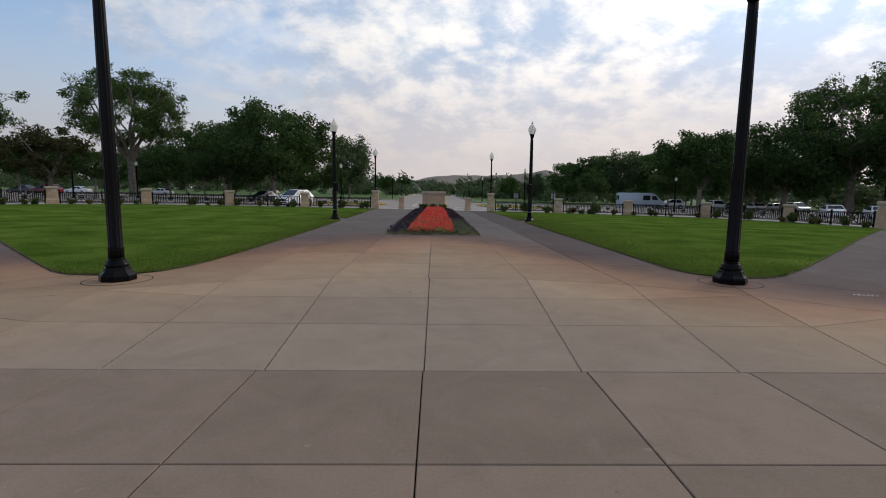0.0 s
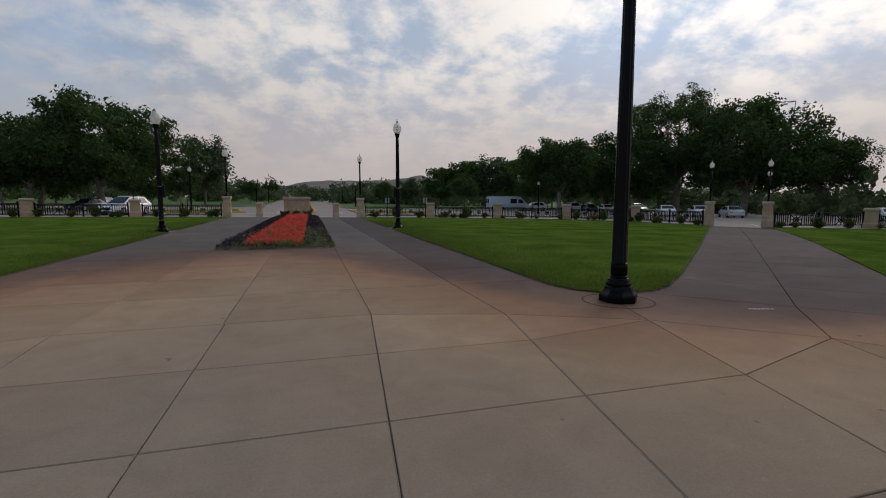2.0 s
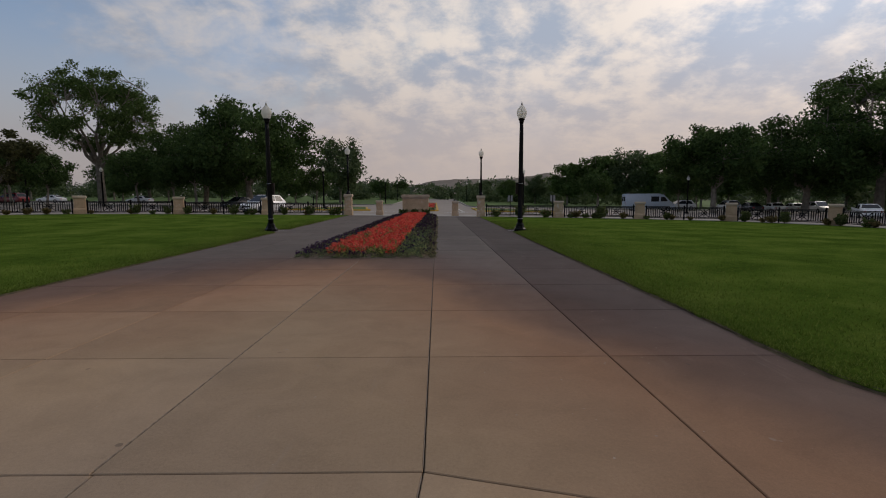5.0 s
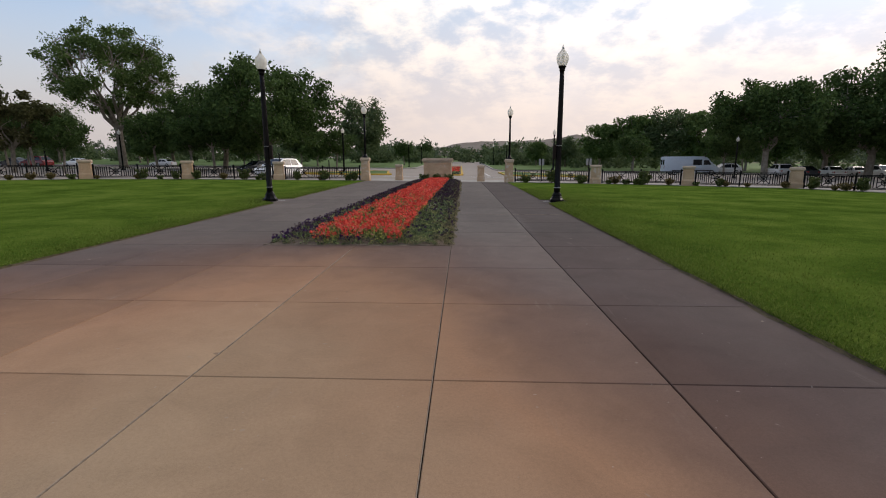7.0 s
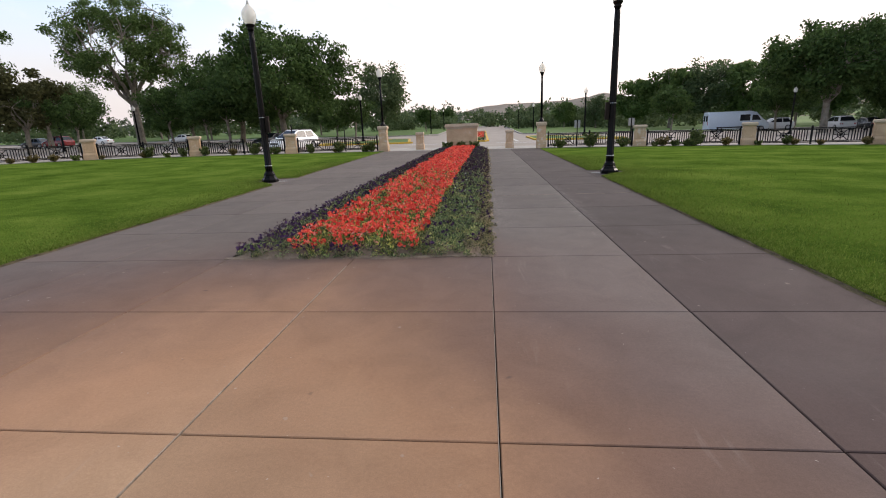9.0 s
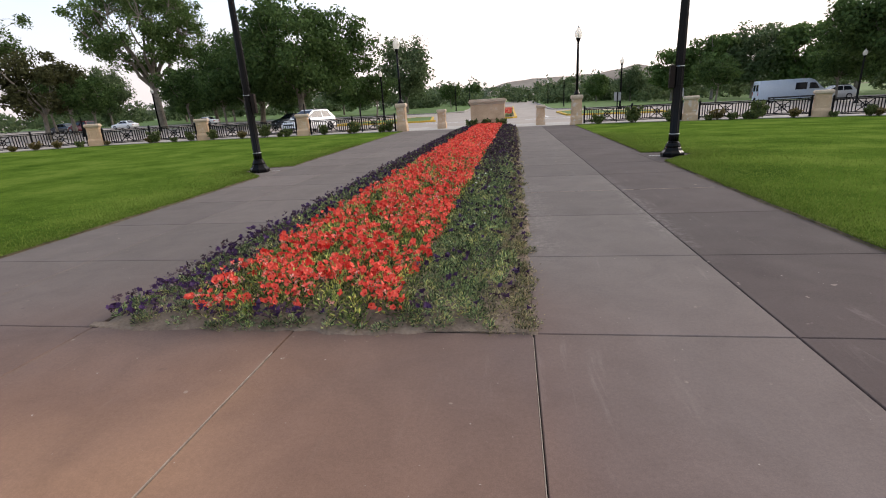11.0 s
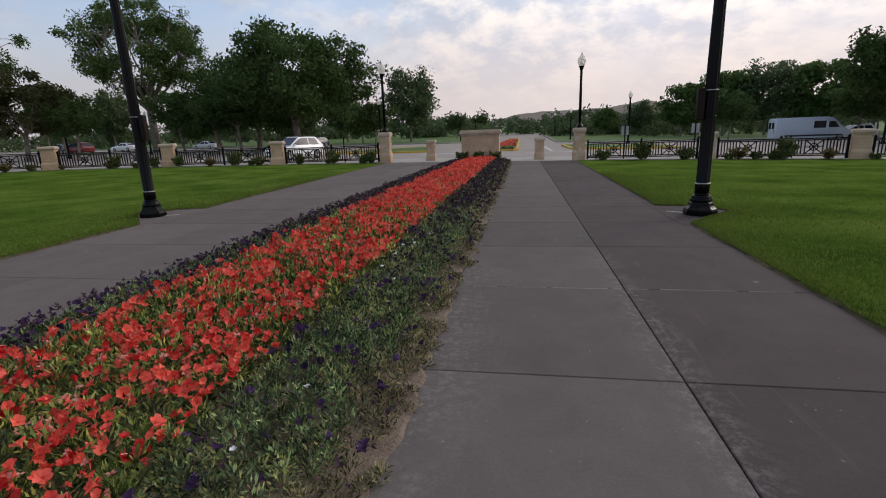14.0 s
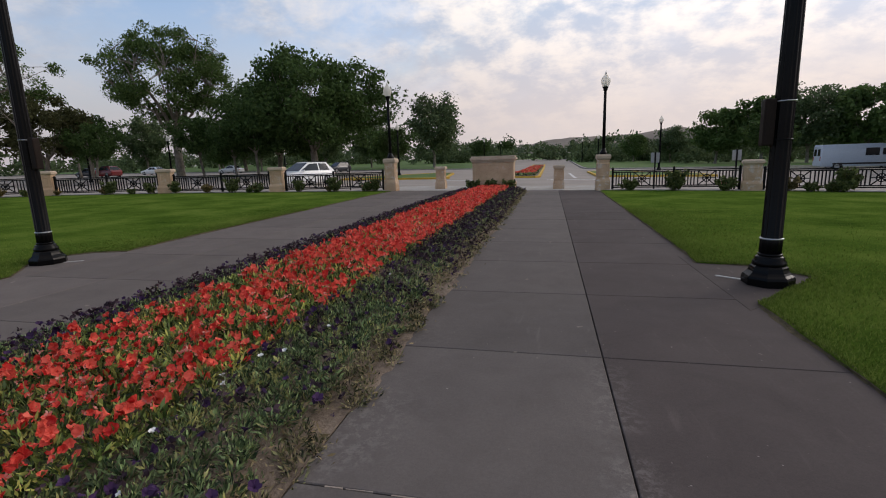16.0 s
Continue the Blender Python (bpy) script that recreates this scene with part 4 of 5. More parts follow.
SHRUB_Z = 0.02
sh_a = shrub("rose_shrub", "loose green rose shrub at the foot of the fence", on_ground(6.4, 25.3, 0, SHRUB_Z), 5, 0.42, 0.72, SHRUB, 900)
sh_b = shrub("rose_shrub", "low green shrub at the foot of the fence", on_ground(4.6, 25.5, 0, SHRUB_Z), 6, 0.34, 0.40, SHRUB, 600, STRAW)
sh_c = shrub("rose_shrub", "low shrub with faded pink flowers at the fence", on_ground(8.4, 25.1, 0, SHRUB_Z), 7, 0.38, 0.45, SHRUB, 600, PINK)
sh_d = shrub("rose_shrub", "tall straggling shrub at the foot of the fence", on_ground(12.4, 24.4, 0, SHRUB_Z), 9, 0.42, 0.74, SHRUB, 1000)
sh_e = shrub("rose_shrub", "low browned half-dry shrub at the foot of the fence", on_ground(10.6, 24.75, 0, SHRUB_Z), 13, 0.36, 0.42, SHRUB_DRY, 520)
rng = random.Random(77)
for line, skip in ((FENCE_R, 1), (FENCE_L, 0), (GATE_R, 0), (GATE_L, 0)):
    inner = behind(line, 0.55)
    for bi, (a, b) in enumerate(zip(inner, inner[1:])):
        if skip and bi == 0:
            continue
        for t in (0.10, 0.27, 0.44, 0.58, 0.86):
            t += rng.uniform(-0.08, 0.08)
            x, y = a[0] + (b[0] - a[0]) * t, a[1] + (b[1] - a[1]) * t
            copy_thing(rng.choice((sh_a, sh_b, sh_b, sh_c, sh_d, sh_e, sh_e)), on_ground(x, y, rng.uniform(0, 360), SHRUB_Z, rng.uniform(0.5, 0.88)))
for x in (-2.55, -1.65, -0.78):
    copy_thing(sh_b, on_ground(x, 25.75, x * 90, 0.03, 0.95))


# ---- vehicles ----
def loft(stations, bm=None):
    """Cross-sections along x joined into a closed hull; each is a list of (y, z) from the low right round to the low left."""
    bm = bm or bmesh.new()
    rows = [[bm.verts.new((x, y, z)) for y, z in sec] for x, sec in stations]
    n = len(rows[0])
    for a, b in zip(rows, rows[1:]):
        for i in range(n):
            j = (i + 1) % n
            bm.faces.new((a[i], b[i], b[j], a[j]))
    bm.faces.new(rows[0])
    bm.faces.new(rows[-1][::-1])
    bmesh.ops.recalc_face_normals(bm, faces=bm.faces[:])
    return bm


def hull(w, z0, z1, r=0.12):
    return [(-w * 0.94, z0), (-w, z0 + 0.12), (-w, z1 - r), (-w * 0.93, z1), (w * 0.93, z1), (w, z1 - r), (w, z0 + 0.12), (w * 0.94, z0)]


def cabin(w, wr, zb, zr):
    return [(-w, zb), (-wr, zr - 0.06), (-wr * 0.9, zr), (wr * 0.9, zr), (wr, zr - 0.06), (w, zb)]


def wheel(parent, x, y, r):
    w = thing("wheel", "", "", pose(x, y, r, 90, 0, 0))
    bm = smooth_faces(lathe([(r * 0.66, -0.1), (r * 0.95, -0.1), (r, -0.07), (r, 0.07), (r * 0.95, 0.1), (r * 0.66, 0.1)], 24), 0.7)
    me = bpy.data.meshes.new("wheel")
    bm.to_mesh(me)
    bm.free()
    me.materials.append(TYRE)
    bpy.data.objects.remove(w)
    tyre = new("wheel", me)
    tyre.parent = parent
    tyre.matrix_basis = pose(x, y, r, 90, 0, 0)
    part("rim", smooth_faces(lathe([(r * 0.64, -0.105), (r * 0.6, -0.112), (r * 0.2, -0.09), (r * 0.2, 0.09), (r * 0.6, 0.112), (r * 0.64, 0.105)], 16), 0.7), RIM, tyre)


def pane(parent, name, corners, out, mat=CAR_GLASS, thick=0.006):
    """A window pane: a thin plate on four corners, just proud of the body."""
    bm = bmesh.new()
    o = Vector(out).normalized()
    a = [bm.verts.new(Vector(c) + o * 0.002) for c in corners]
    b = [bm.verts.new(Vector(c) + o * (0.002 + thick)) for c in corners]
    bm.faces.new(a)
    bm.faces.new(b[::-1])
    for i in range(len(a)):
        j = (i + 1) % len(a)
        bm.faces.new((a[i], b[i], b[j], a[j]))
    bmesh.ops.recalc_face_normals(bm, faces=bm.faces[:])
    return part(name, bm, mat, parent)


def car(name, label, m, paint, kind="sedan"):
    """A car nose towards +x, on its wheels."""
    c = thing(name, label, "car" if kind != "van" else "van", m, "parked vehicles")
    p = PAINTS[paint]
    L, W, belt, roof, r = dict(sedan=(4.7, 0.91, 0.93, 1.45, 0.32), suv=(4.7, 0.94, 1.02, 1.70, 0.36), van=(7.3, 1.02, 1.25, 2.62, 0.36))[kind]
    h = L / 2
    if kind == "van":
        body = [(-h, hull(W * 0.93, 0.45, 2.45, 0.3)), (-h + 0.1, hull(W, 0.35, 2.60, 0.3)), (1.4, hull(W, 0.33, 2.62, 0.3)), (1.95, hull(W * 0.99, 0.33, 2.45, 0.35)),
                (2.85, hull(W * 0.97, 0.33, 1.55, 0.25)), (h - 0.35, hull(W * 0.93, 0.33, 1.25, 0.2)), (h - 0.02, hull(W * 0.82, 0.40, 0.95, 0.2))]
        part("body", smooth_faces(loft(body), 0.5), p, c)
        pane(c, "windscreen", [(2.03, -0.78, 2.37), (2.03, 0.78, 2.37), (2.80, 0.86, 1.64), (2.80, -0.86, 1.64)], (0.75, 0, 0.7))
        for s in (-1, 1):
            pane(c, "side_window", [(1.5, s * W, 1.45), (2.55, s * W * 0.985, 1.45), (2.1, s * W * 0.99, 2.08), (1.5, s * W, 2.12)], (0, s, 0))
            pane(c, "side_window", [(0.1, s * W, 1.42), (1.25, s * W, 1.42), (1.25, s * W, 2.18), (0.1, s * W, 2.18)], (0, s, 0))
            pane(c, "rear_window", [(-h, s * 0.12, 1.45), (-h, s * 0.8, 1.45), (-h, s * 0.74, 2.15), (-h, s * 0.12, 2.15)], (-1, 0, 0))
            pane(c, "tail_lamp", [(-h - 0.0, s * 0.80, 0.95), (-h - 0.0, s * 0.92, 0.95), (-h, s * 0.92, 1.4), (-h, s * 0.80, 1.4)], (-1, 0, 0), LAMP_RED, 0.02)
            pane(c, "headlamp", [(h - 0.34, s * 0.62, 1.12), (h - 0.06, s * 0.62, 0.96), (h - 0.1, s * 0.86, 0.95), (h - 0.4, s * 0.90, 1.12)], (0.5, 0, 0.85), LAMP_CLEAR, 0.02)
            part("sill_trim", block(-2.6, 2.6, s * (W + 0.003) - 0.012, s * (W + 0.003) + 0.012, 0.55, 0.72, 0.004), TRIM, c)
    else:
        suv = kind == "suv"
        hood = belt - (0.05 if suv else 0.12)
        body = [(-h, hull(W * 0.84, 0.38, belt - 0.16)), (-h + 0.12, hull(W * 0.93, 0.26, belt - 0.03)), (-h + 0.6, hull(W, 0.22, belt)), (h - 1.35, hull(W, 0.22, belt)),
                (h - 0.75, hull(W * 0.98, 0.22, hood)), (h - 0.2, hull(W * 0.90, 0.24, hood - 0.12)), (h, hull(W * 0.76, 0.34, hood - 0.28))]
        part("body", smooth_faces(loft(body), 0.5), p, c)
        wr = W * (0.72 if suv else 0.76)
        xr0, xr1, xf1, xf0 = ((-h + 0.14, -h + 0.72, h - 2.25, h - 1.12) if suv else (-h + 0.62, -h + 1.35, h - 2.25, h - 1.45))
        wb = W * 0.93
        cab = [(xr0, [(-wb, belt - 0.05), (-wb, belt), (-wb * 0.98, belt + 0.01), (wb * 0.98, belt + 0.01), (wb, belt), (wb, belt - 0.05)]),
               (xr1, cabin(wb, wr, belt - 0.05, roof - 0.04)), ((xr1 + xf1) / 2, cabin(wb, wr, belt - 0.05, roof)), (xf1, cabin(wb, wr, belt - 0.05, roof - 0.03)),
               (xf0, [(-wb, belt - 0.05), (-wb, belt - 0.02), (-wb * 0.98, belt - 0.01), (wb * 0.98, belt - 0.01), (wb, belt - 0.02), (wb, belt - 0.05)])]
        part("cabin", smooth_faces(loft(cab), 0.5), p, c)

        def on_front(t, s, x0, x1, zb, zr):
            return (x0 + (x1 - x0) * t, s * (wb * 0.93 + (wr * 0.84 - wb * 0.93) * t), zb + (zr - zb) * t)
        zf = roof - 0.03
        nf = Vector((zf - belt, 0, xf0 - xf1)).normalized()
        pane(c, "windscreen", [on_front(0.06, -1, xf0, xf1, belt, zf), on_front(0.06, 1, xf0, xf1, belt, zf), on_front(0.92, 1, xf0, xf1, belt, zf), on_front(0.92, -1, xf0, xf1, belt, zf)], nf)
        nr = Vector((-(zf - belt), 0, xr1 - xr0)).normalized()
        pane(c, "rear_window", [on_front(0.15, -1, xr0, xr1, belt, zf), on_front(0.15, 1, xr0, xr1, belt, zf), on_front(0.9, 1, xr0, xr1, belt, zf), on_front(0.9, -1, xr0, xr1, belt, zf)], nr)
        for s in (-1, 1):
            def side(x, t):
                return (x, s * (wb + (wr - wb) * t + 0.004), belt - 0.05 + (roof - 0.06 - belt + 0.05) * t)
            ns = Vector((0, s * (roof - belt), wb - wr)).normalized()
            midx = (xr1 + xf1) / 2 + 0.05
            pane(c, "side_window", [side(midx + 0.05, 0.16), side(xf0 - 0.22, 0.16), side(xf1 - 0.02, 0.88), side(midx + 0.05, 0.92)], ns)
            pane(c, "side_window", [side(xr1 - (0.1 if suv else 0.25), 0.16), side(midx - 0.05, 0.16), side(midx - 0.05, 0.92), side(xr1 + 0.12, 0.86)], ns)
            pane(c, "headlamp", [(h - 0.16, s * 0.50, hood - 0.14), (h - 0.06, s * 0.50, hood - 0.30), (h - 0.16, s * W * 0.86, hood - 0.30), (h - 0.26, s * W * 0.86, hood - 0.14)], (1, s * 0.3, 0.3), LAMP_CLEAR, 0.03)
            pane(c, "tail_lamp", [(-h + 0.03, s * 0.55, belt - 0.14), (-h + 0.01, s * 0.55, belt - 0.30), (-h + 0.06, s * W * 0.9, belt - 0.30), (-h + 0.08, s * W * 0.9, belt - 0.14)], (-1, 0, 0), LAMP_RED, 0.04)
            mb = block(-0.06, 0.06, -0.09, 0.09, -0.06, 0.06, 0.02)
            mr = part("wing_mirror", mb, p, c)
            mr.location = (xf0 - 0.35, s * (W + 0.07), belt + 0.06)
        if suv:
            for s in (-1, 1):
                part("roof_rail", block(xr1 + 0.1, xf1 - 0.05, s * wr * 0.92 - 0.02, s * wr * 0.92 + 0.02, roof - 0.03, roof + 0.035, 0.01), TRIM, c)
        part("grille", block(h - 0.10, h + 0.012, -0.48, 0.48, hood - 0.42, hood - 0.30, 0.01), TRIM, c)
        part("number_plate", block(h - 0.03, h + 0.022, -0.15, 0.15, 0.44, 0.56, 0.004), LAMP_CLEAR, c)
        part("bumper_trim", block(h - 0.16, h + 0.008, -W * 0.7, W * 0.7, 0.27, 0.38, 0.02), TRIM, c)
    wx = (h - 0.95, -h + 0.95) if kind != "van" else (h - 1.0, -h + 1.45)
    for x in wx:
        for s in (-1, 1):
            wheel(c, x, s * (W - 0.08), r)
    return c


def park(x, y, rz):
    return on_ground(x, y, rz, -0.13)


car("parked_car", "white sport utility car parked nose to the fence", park(-16.6, 34.8, 250), "white", "suv")
car("parked_car", "dark grey sport utility car in the car park", park(-34.5, 78.5, 250), "dark", "suv")
car("parked_car", "silver saloon car on the far side of the car park", park(-57.5, 81, 178), "silver", "sedan")
car("parked_car", "dark red sport utility car in the car park", park(-65.0, 62.0, 172), "red", "suv")
car("parked_car", "dark saloon car beside the red one", park(-70.5, 64.0, 176), "dark", "sedan")
car("parked_car", "white saloon car at the back of the car park", park(-72.0, 78.0, 180), "white", "sedan")
car("parked_car", "dark blue-grey saloon car parked beyond the white car", park(-25.2, 49.5, 247), "dark", "sedan")
car("delivery_van", "pale blue-grey high-roofed delivery van", park(32.5, 61.0, -6), "blue", "van")
car("parked_car", "pale silver sport utility car parked near the van", park(40.0, 66.0, 180), "silver", "suv")
for x, y, rz, paint, kind, what in ((43.0, 58.0, 80, "silver", "suv", "silver sport utility car"), (46.2, 58, 84, "dark", "sedan", "dark saloon car"), (49.4, 57.5, 78, "white", "sedan", "white saloon car"),
                                    (52.6, 57.8, 82, "silver", "sedan", "silver saloon car"), (55.8, 57.0, 260, "white", "suv", "white sport utility car"), (47.0, 34.5, 60, "white", "sedan", "white saloon car"),
                                    (50.0, 32.4, 60, "silver", "sedan", "silver saloon car"), (43.8, 36.6, 60, "white", "sedan", "white saloon car"), (59.5, 22.0, 60, "white", "sedan", "white saloon car")):
    car("parked_car", what + " parked in a row by the trees", park(x, y, rz), paint, kind)


# ---- signs and far lamps ----
def sign_post(x, y, h=1.9, plate=True):
    s = thing("sign_post", "small grey traffic sign seen from behind on a dark post", "sign", on_ground(x, y, 0, -0.14), "sign posts behind the fence")
    part("post", block(-0.03, 0.03, -0.03, 0.03, 0, h, 0.005), FENCE_IRON, s)
    if plate:
        for sx in (-1, 1):
            part("sign_plate", block(min(sx * 0.04, sx * 0.19), max(sx * 0.04, sx * 0.19), -0.012, 0.012, h - 0.50, h - 0.03, 0.004), SIGN_GREY, s)


sign_post(6.0, 27.4, 1.85)
sign_post(9.35, 27.0, 1.9)
sign_post(-13.6, 27.4, 2.05, False)
sign_post(-10.1, 28.3, 1.6, False)
for x, y, s in ((14.0, 65, 1.25), (-15.2, 53, 1.1), (-47, 44, 1.0), (-44, 52, 1.0), (9.4, 92, 1.1), (8.4, 120, 1.1), (-11.6, 96, 1.1), (-11.6, 128, 1.1), (31, 47, 0.9), (45, 23.5, 1.0)):
    lamp_post("street_lamp", "black street lamp with an acorn globe by the car park", on_ground(x, y, 0, -0.13, s), False, 0, "far street lamps")

# ---- distance ----
def far_woods():
    nrng = np.random.default_rng(4)
    rng = random.Random(4)
    cs, sp = [], []
    for i in range(460):
        x = rng.uniform(-330, 330)
        y = rng.uniform(215, 400) + abs(x) * 0.12
        if -13 < x < 10:
            y = rng.uniform(405, 470)
        h = rng.uniform(8, 14) if abs(x) > 14 else rng.uniform(11, 17)
        z0 = gz(x, y)
        for k in range(7):
            cs.append((x + rng.gauss(0, 2.2), y + rng.gauss(0, 2.2), z0 + h * rng.uniform(0.15, 0.85)))
            sp.append(rng.uniform(1.8, 3.4))
    ob = quads_object("far_woods", leaf_quads(cs, 0.72, nrng, np.array(sp), 58000, 0.8), LEAF_FAR_HAZE)
    tagged(ob, "belt of green trees in the distance, paled with painted haze", "woods", "", "stuff")


far_woods()


def hedge_belt(name, spans, label, seed):
    """A belt of bushes and low trees behind the car parks."""
    rng, nrng = random.Random(seed), np.random.default_rng(seed)
    cs, sp = [], []
    for x0, x1, y0, y1, n in spans:
        for i in range(n):
            x, y, h = rng.uniform(x0, x1), rng.uniform(y0, y1), rng.uniform(2.2, 6.8)
            for k in range(5):
                cs.append((x + rng.gauss(0, 1.3), y + rng.gauss(0, 1.3), gz(x, y) + h * rng.uniform(0.1, 0.85)))
                sp.append(rng.uniform(1.0, 1.9))
    ob = quads_object(name, leaf_quads(cs, 0.42, nrng, np.array(sp), len(cs) * 30, 0.85), LEAF_MID_HAZE)
    tagged(ob, label, "bushes", "", "stuff")


hedge_belt("bushes", [(-150, -60, 112, 150, 80), (-150, -92, 50, 100, 40), (-60, -24, 120, 150, 30), (-6, 30, 152, 182, 40), (9, 48, 122, 140, 64), (-30, -12, 128, 150, 22), (-34, -10, 160, 200, 18), (24, 70, 100, 135, 55), (70, 150, 60, 110, 80), (64, 105, 14, 60, 80)], "belt of bushes and low trees behind the car park, greyed with painted haze", 14)


def ridge(name, y, profile, mat, label, depth=500):
    """A long rounded ridge; profile gives its crest as (x, height)."""
    xs = np.linspace(profile[0][0], profile[-1][0], 160)
    hs = np.interp(xs, [p[0] for p in profile], [p[1] for p in profile])
    verts, faces = [], []
    for x, h in zip(xs, hs):
        h += 2.4 * noise.noise(Vector((x * 0.012, y * 0.01, 0))) + 0.9 * noise.noise(Vector((x * 0.05, 3, 0)))
        for k, (d, q) in enumerate(((-depth * 0.5, -4), (-depth * 0.3, 0.22), (-depth * 0.14, 0.68), (0, 1.0), (depth * 0.2, 0.7), (depth * 0.5, -4))):
            verts.append((x, y + d, q if q < 0 else h * q + 0.12 * h * noise.noise(Vector((x * 0.02, d * 0.02, 1)))))
    for i in range(len(xs) - 1):
        for k in range(5):
            a = i * 6 + k
            faces.append((a, a + 6, a + 7, a + 1))
    tagged(pydata(name, verts, faces, mat), label, "hill", "", "structure")


ridge("backdrop_hill", 1150, [(-1400, 12), (-700, 10), (-260, 10), (-60, 34), (10, 48), (110, 50), (190, 52), (260, 60), (320, 58), (420, 56), (520, 60), (700, 46), (1400, 30)], HILL, "dry brown hills on the horizon")
ridge("backdrop_ridge", 760, [(-1000, 4), (-300, 7), (-120, 9), (60, 9), (200, 10), (500, 12), (1000, 8)], VERGE, "low green rise before the hills")


# ---- flower bed ----
BED_X0, BED_X1, BED_Y0, BED_Y1 = -3.19, -0.002, 0.01, 25.4


def bed_height(x, y):
    u = (x - BED_X0) / (BED_X1 - BED_X0)
    rim = min(1.0, max(0.0, min(u, 1 - u) / 0.08), max(0.0, (y - BED_Y0) / 0.25))
    return -0.012 + rim * (0.05 + 0.045 * math.sin(math.pi * max(0, min(1, u)))) + 0.022 * noise.noise(Vector((x * 2.3, y * 2.3, 0))) + 0.012 * noise.noise(Vector((x * 9, y * 9, 2)))


bed = thing("flower_bed", "long flower bed of red petunias edged with purple ones", "flower bed", pose(0, 0, 0))
nx, ny = 34, 240
verts = [(BED_X0 + (BED_X1 - BED_X0) * i / nx, BED_Y0 + (BED_Y1 - BED_Y0) * (j / ny) ** 1.25, 0) for j in range(ny + 1) for i in range(nx + 1)]
verts = [(x, y, bed_height(x, y)) for x, y, _ in verts]
faces = [(j * (nx + 1) + i, j * (nx + 1) + i + 1, (j + 1) * (nx + 1) + i + 1, (j + 1) * (nx + 1) + i) for j in range(ny) for i in range(nx)]
soil = pydata("soil", verts, faces, SOIL, bed)
for f in soil.data.polygons:
    f.use_smooth = True


def trumpet(seed, r=0.037):
    """One petunia: a five-lobed trumpet."""
    rng = random.Random(seed)
    verts, faces = [(0, 0, -r * 1.1)], []
    for i in range(5):
        a = 2 * math.pi * i / 5
        verts.append((math.cos(a) * r * 0.27, math.sin(a) * r * 0.27, -r * 0.50))
    for i in range(15):
        a = 2 * math.pi * i / 15 + rng.uniform(-0.06, 0.06)
        q = r * (0.80 if i % 3 == 0 else 1.0) * rng.uniform(0.88, 1.1)
        verts.append((math.cos(a) * q, math.sin(a) * q, r * rng.uniform(-0.12, 0.28)))
    for i in range(5):
        faces.append((0, 1 + i, 1 + (i + 1) % 5))
        b = 6 + i * 3
        nxt = 6 + (i * 3 + 3) % 15
        faces += [(1 + i, b, b + 1), (1 + i, b + 1, 1 + (i + 1) % 5), (1 + (i + 1) % 5, b + 1, b + 2), (1 + (i + 1) % 5, b + 2, nxt)]
    return verts, faces


def wilted(seed, r=0.022):
    """A shrivelled blossom: a few narrow hanging folds."""
    rng = random.Random(seed)
    verts, faces = [], []
    for i in range(5):
        a = rng.uniform(0, 6.28)
        p, q = Vector((0, 0, 0)), Vector((math.cos(a), math.sin(a), rng.uniform(-1.0, 0.5))) * r
        w = Vector((-math.sin(a), math.cos(a), rng.uniform(-0.5, 0.5))) * r * 0.4
        k = len(verts)
        verts += [p, p + q * 0.6 + w, p + q * 1.3, p + q * 0.6 - w]
        faces.append((k, k + 1, k + 2, k + 3))
    return [tuple(v) for v in verts], faces


def cover_at(x, y):
    """How thickly planted the bed is: bare patches in its near end."""
    g = noise.noise(Vector((x * 1.7 + 4, y * 1.7, 5))) + 0.5 * noise.noise(Vector((x * 4.1, y * 4.1, 6)))
    bare = max(0.0, 1 - (y - BED_Y0) / 2.1)
    return g > -0.40 - 0.7 * (1 - bare)


def red_zone(x, y):
    wob = 0.10 * noise.noise(Vector((x, y * 1.3, 9)))
    return -2.42 + wob + 0.01 * y < x < -0.86 + wob + 0.004 * y and y > 0.08 + wob * 2


def scatter(variants, spots, parent, name, mats, single=300):
    """Blossoms: the nearest as objects of their own, the rest joined by colour."""
    spots = sorted(spots, key=lambda s: s[0][1])
    meshes = {}
    for vi, (vs, fs) in enumerate(variants):
        for mi, mat in enumerate(mats):
            me = bpy.data.meshes.new(name)
            me.from_pydata(vs, [], fs)
            me.materials.append(mat)
            if mat == RED and vi < 5:
                me.materials.append(THROAT)
                for k in range(5):
                    me.polygons[k * 5].material_index = 1
            meshes[vi, mi] = me
    joined = {}
    for k, (loc, rot, s, vi, mi) in enumerate(spots):
        m = Matrix.LocRotScale(loc, Euler(rot), (s, s, s))
        if k < single:
            o = new(name, meshes[vi, mi])
            o.parent, o.matrix_basis = parent, m
        else:
            vs, fs = joined.setdefault(mi, ([], []))
            base = len(vs)
            vs += [m @ Vector(v) for v in variants[vi][0]]
            fs += [tuple(base + q for q in f) for f in variants[vi][1]]
    for mi, (vs, fs) in joined.items():
        tagged(pydata("blossoms", vs, fs, mats[mi], parent), "", "", "", "stuff")


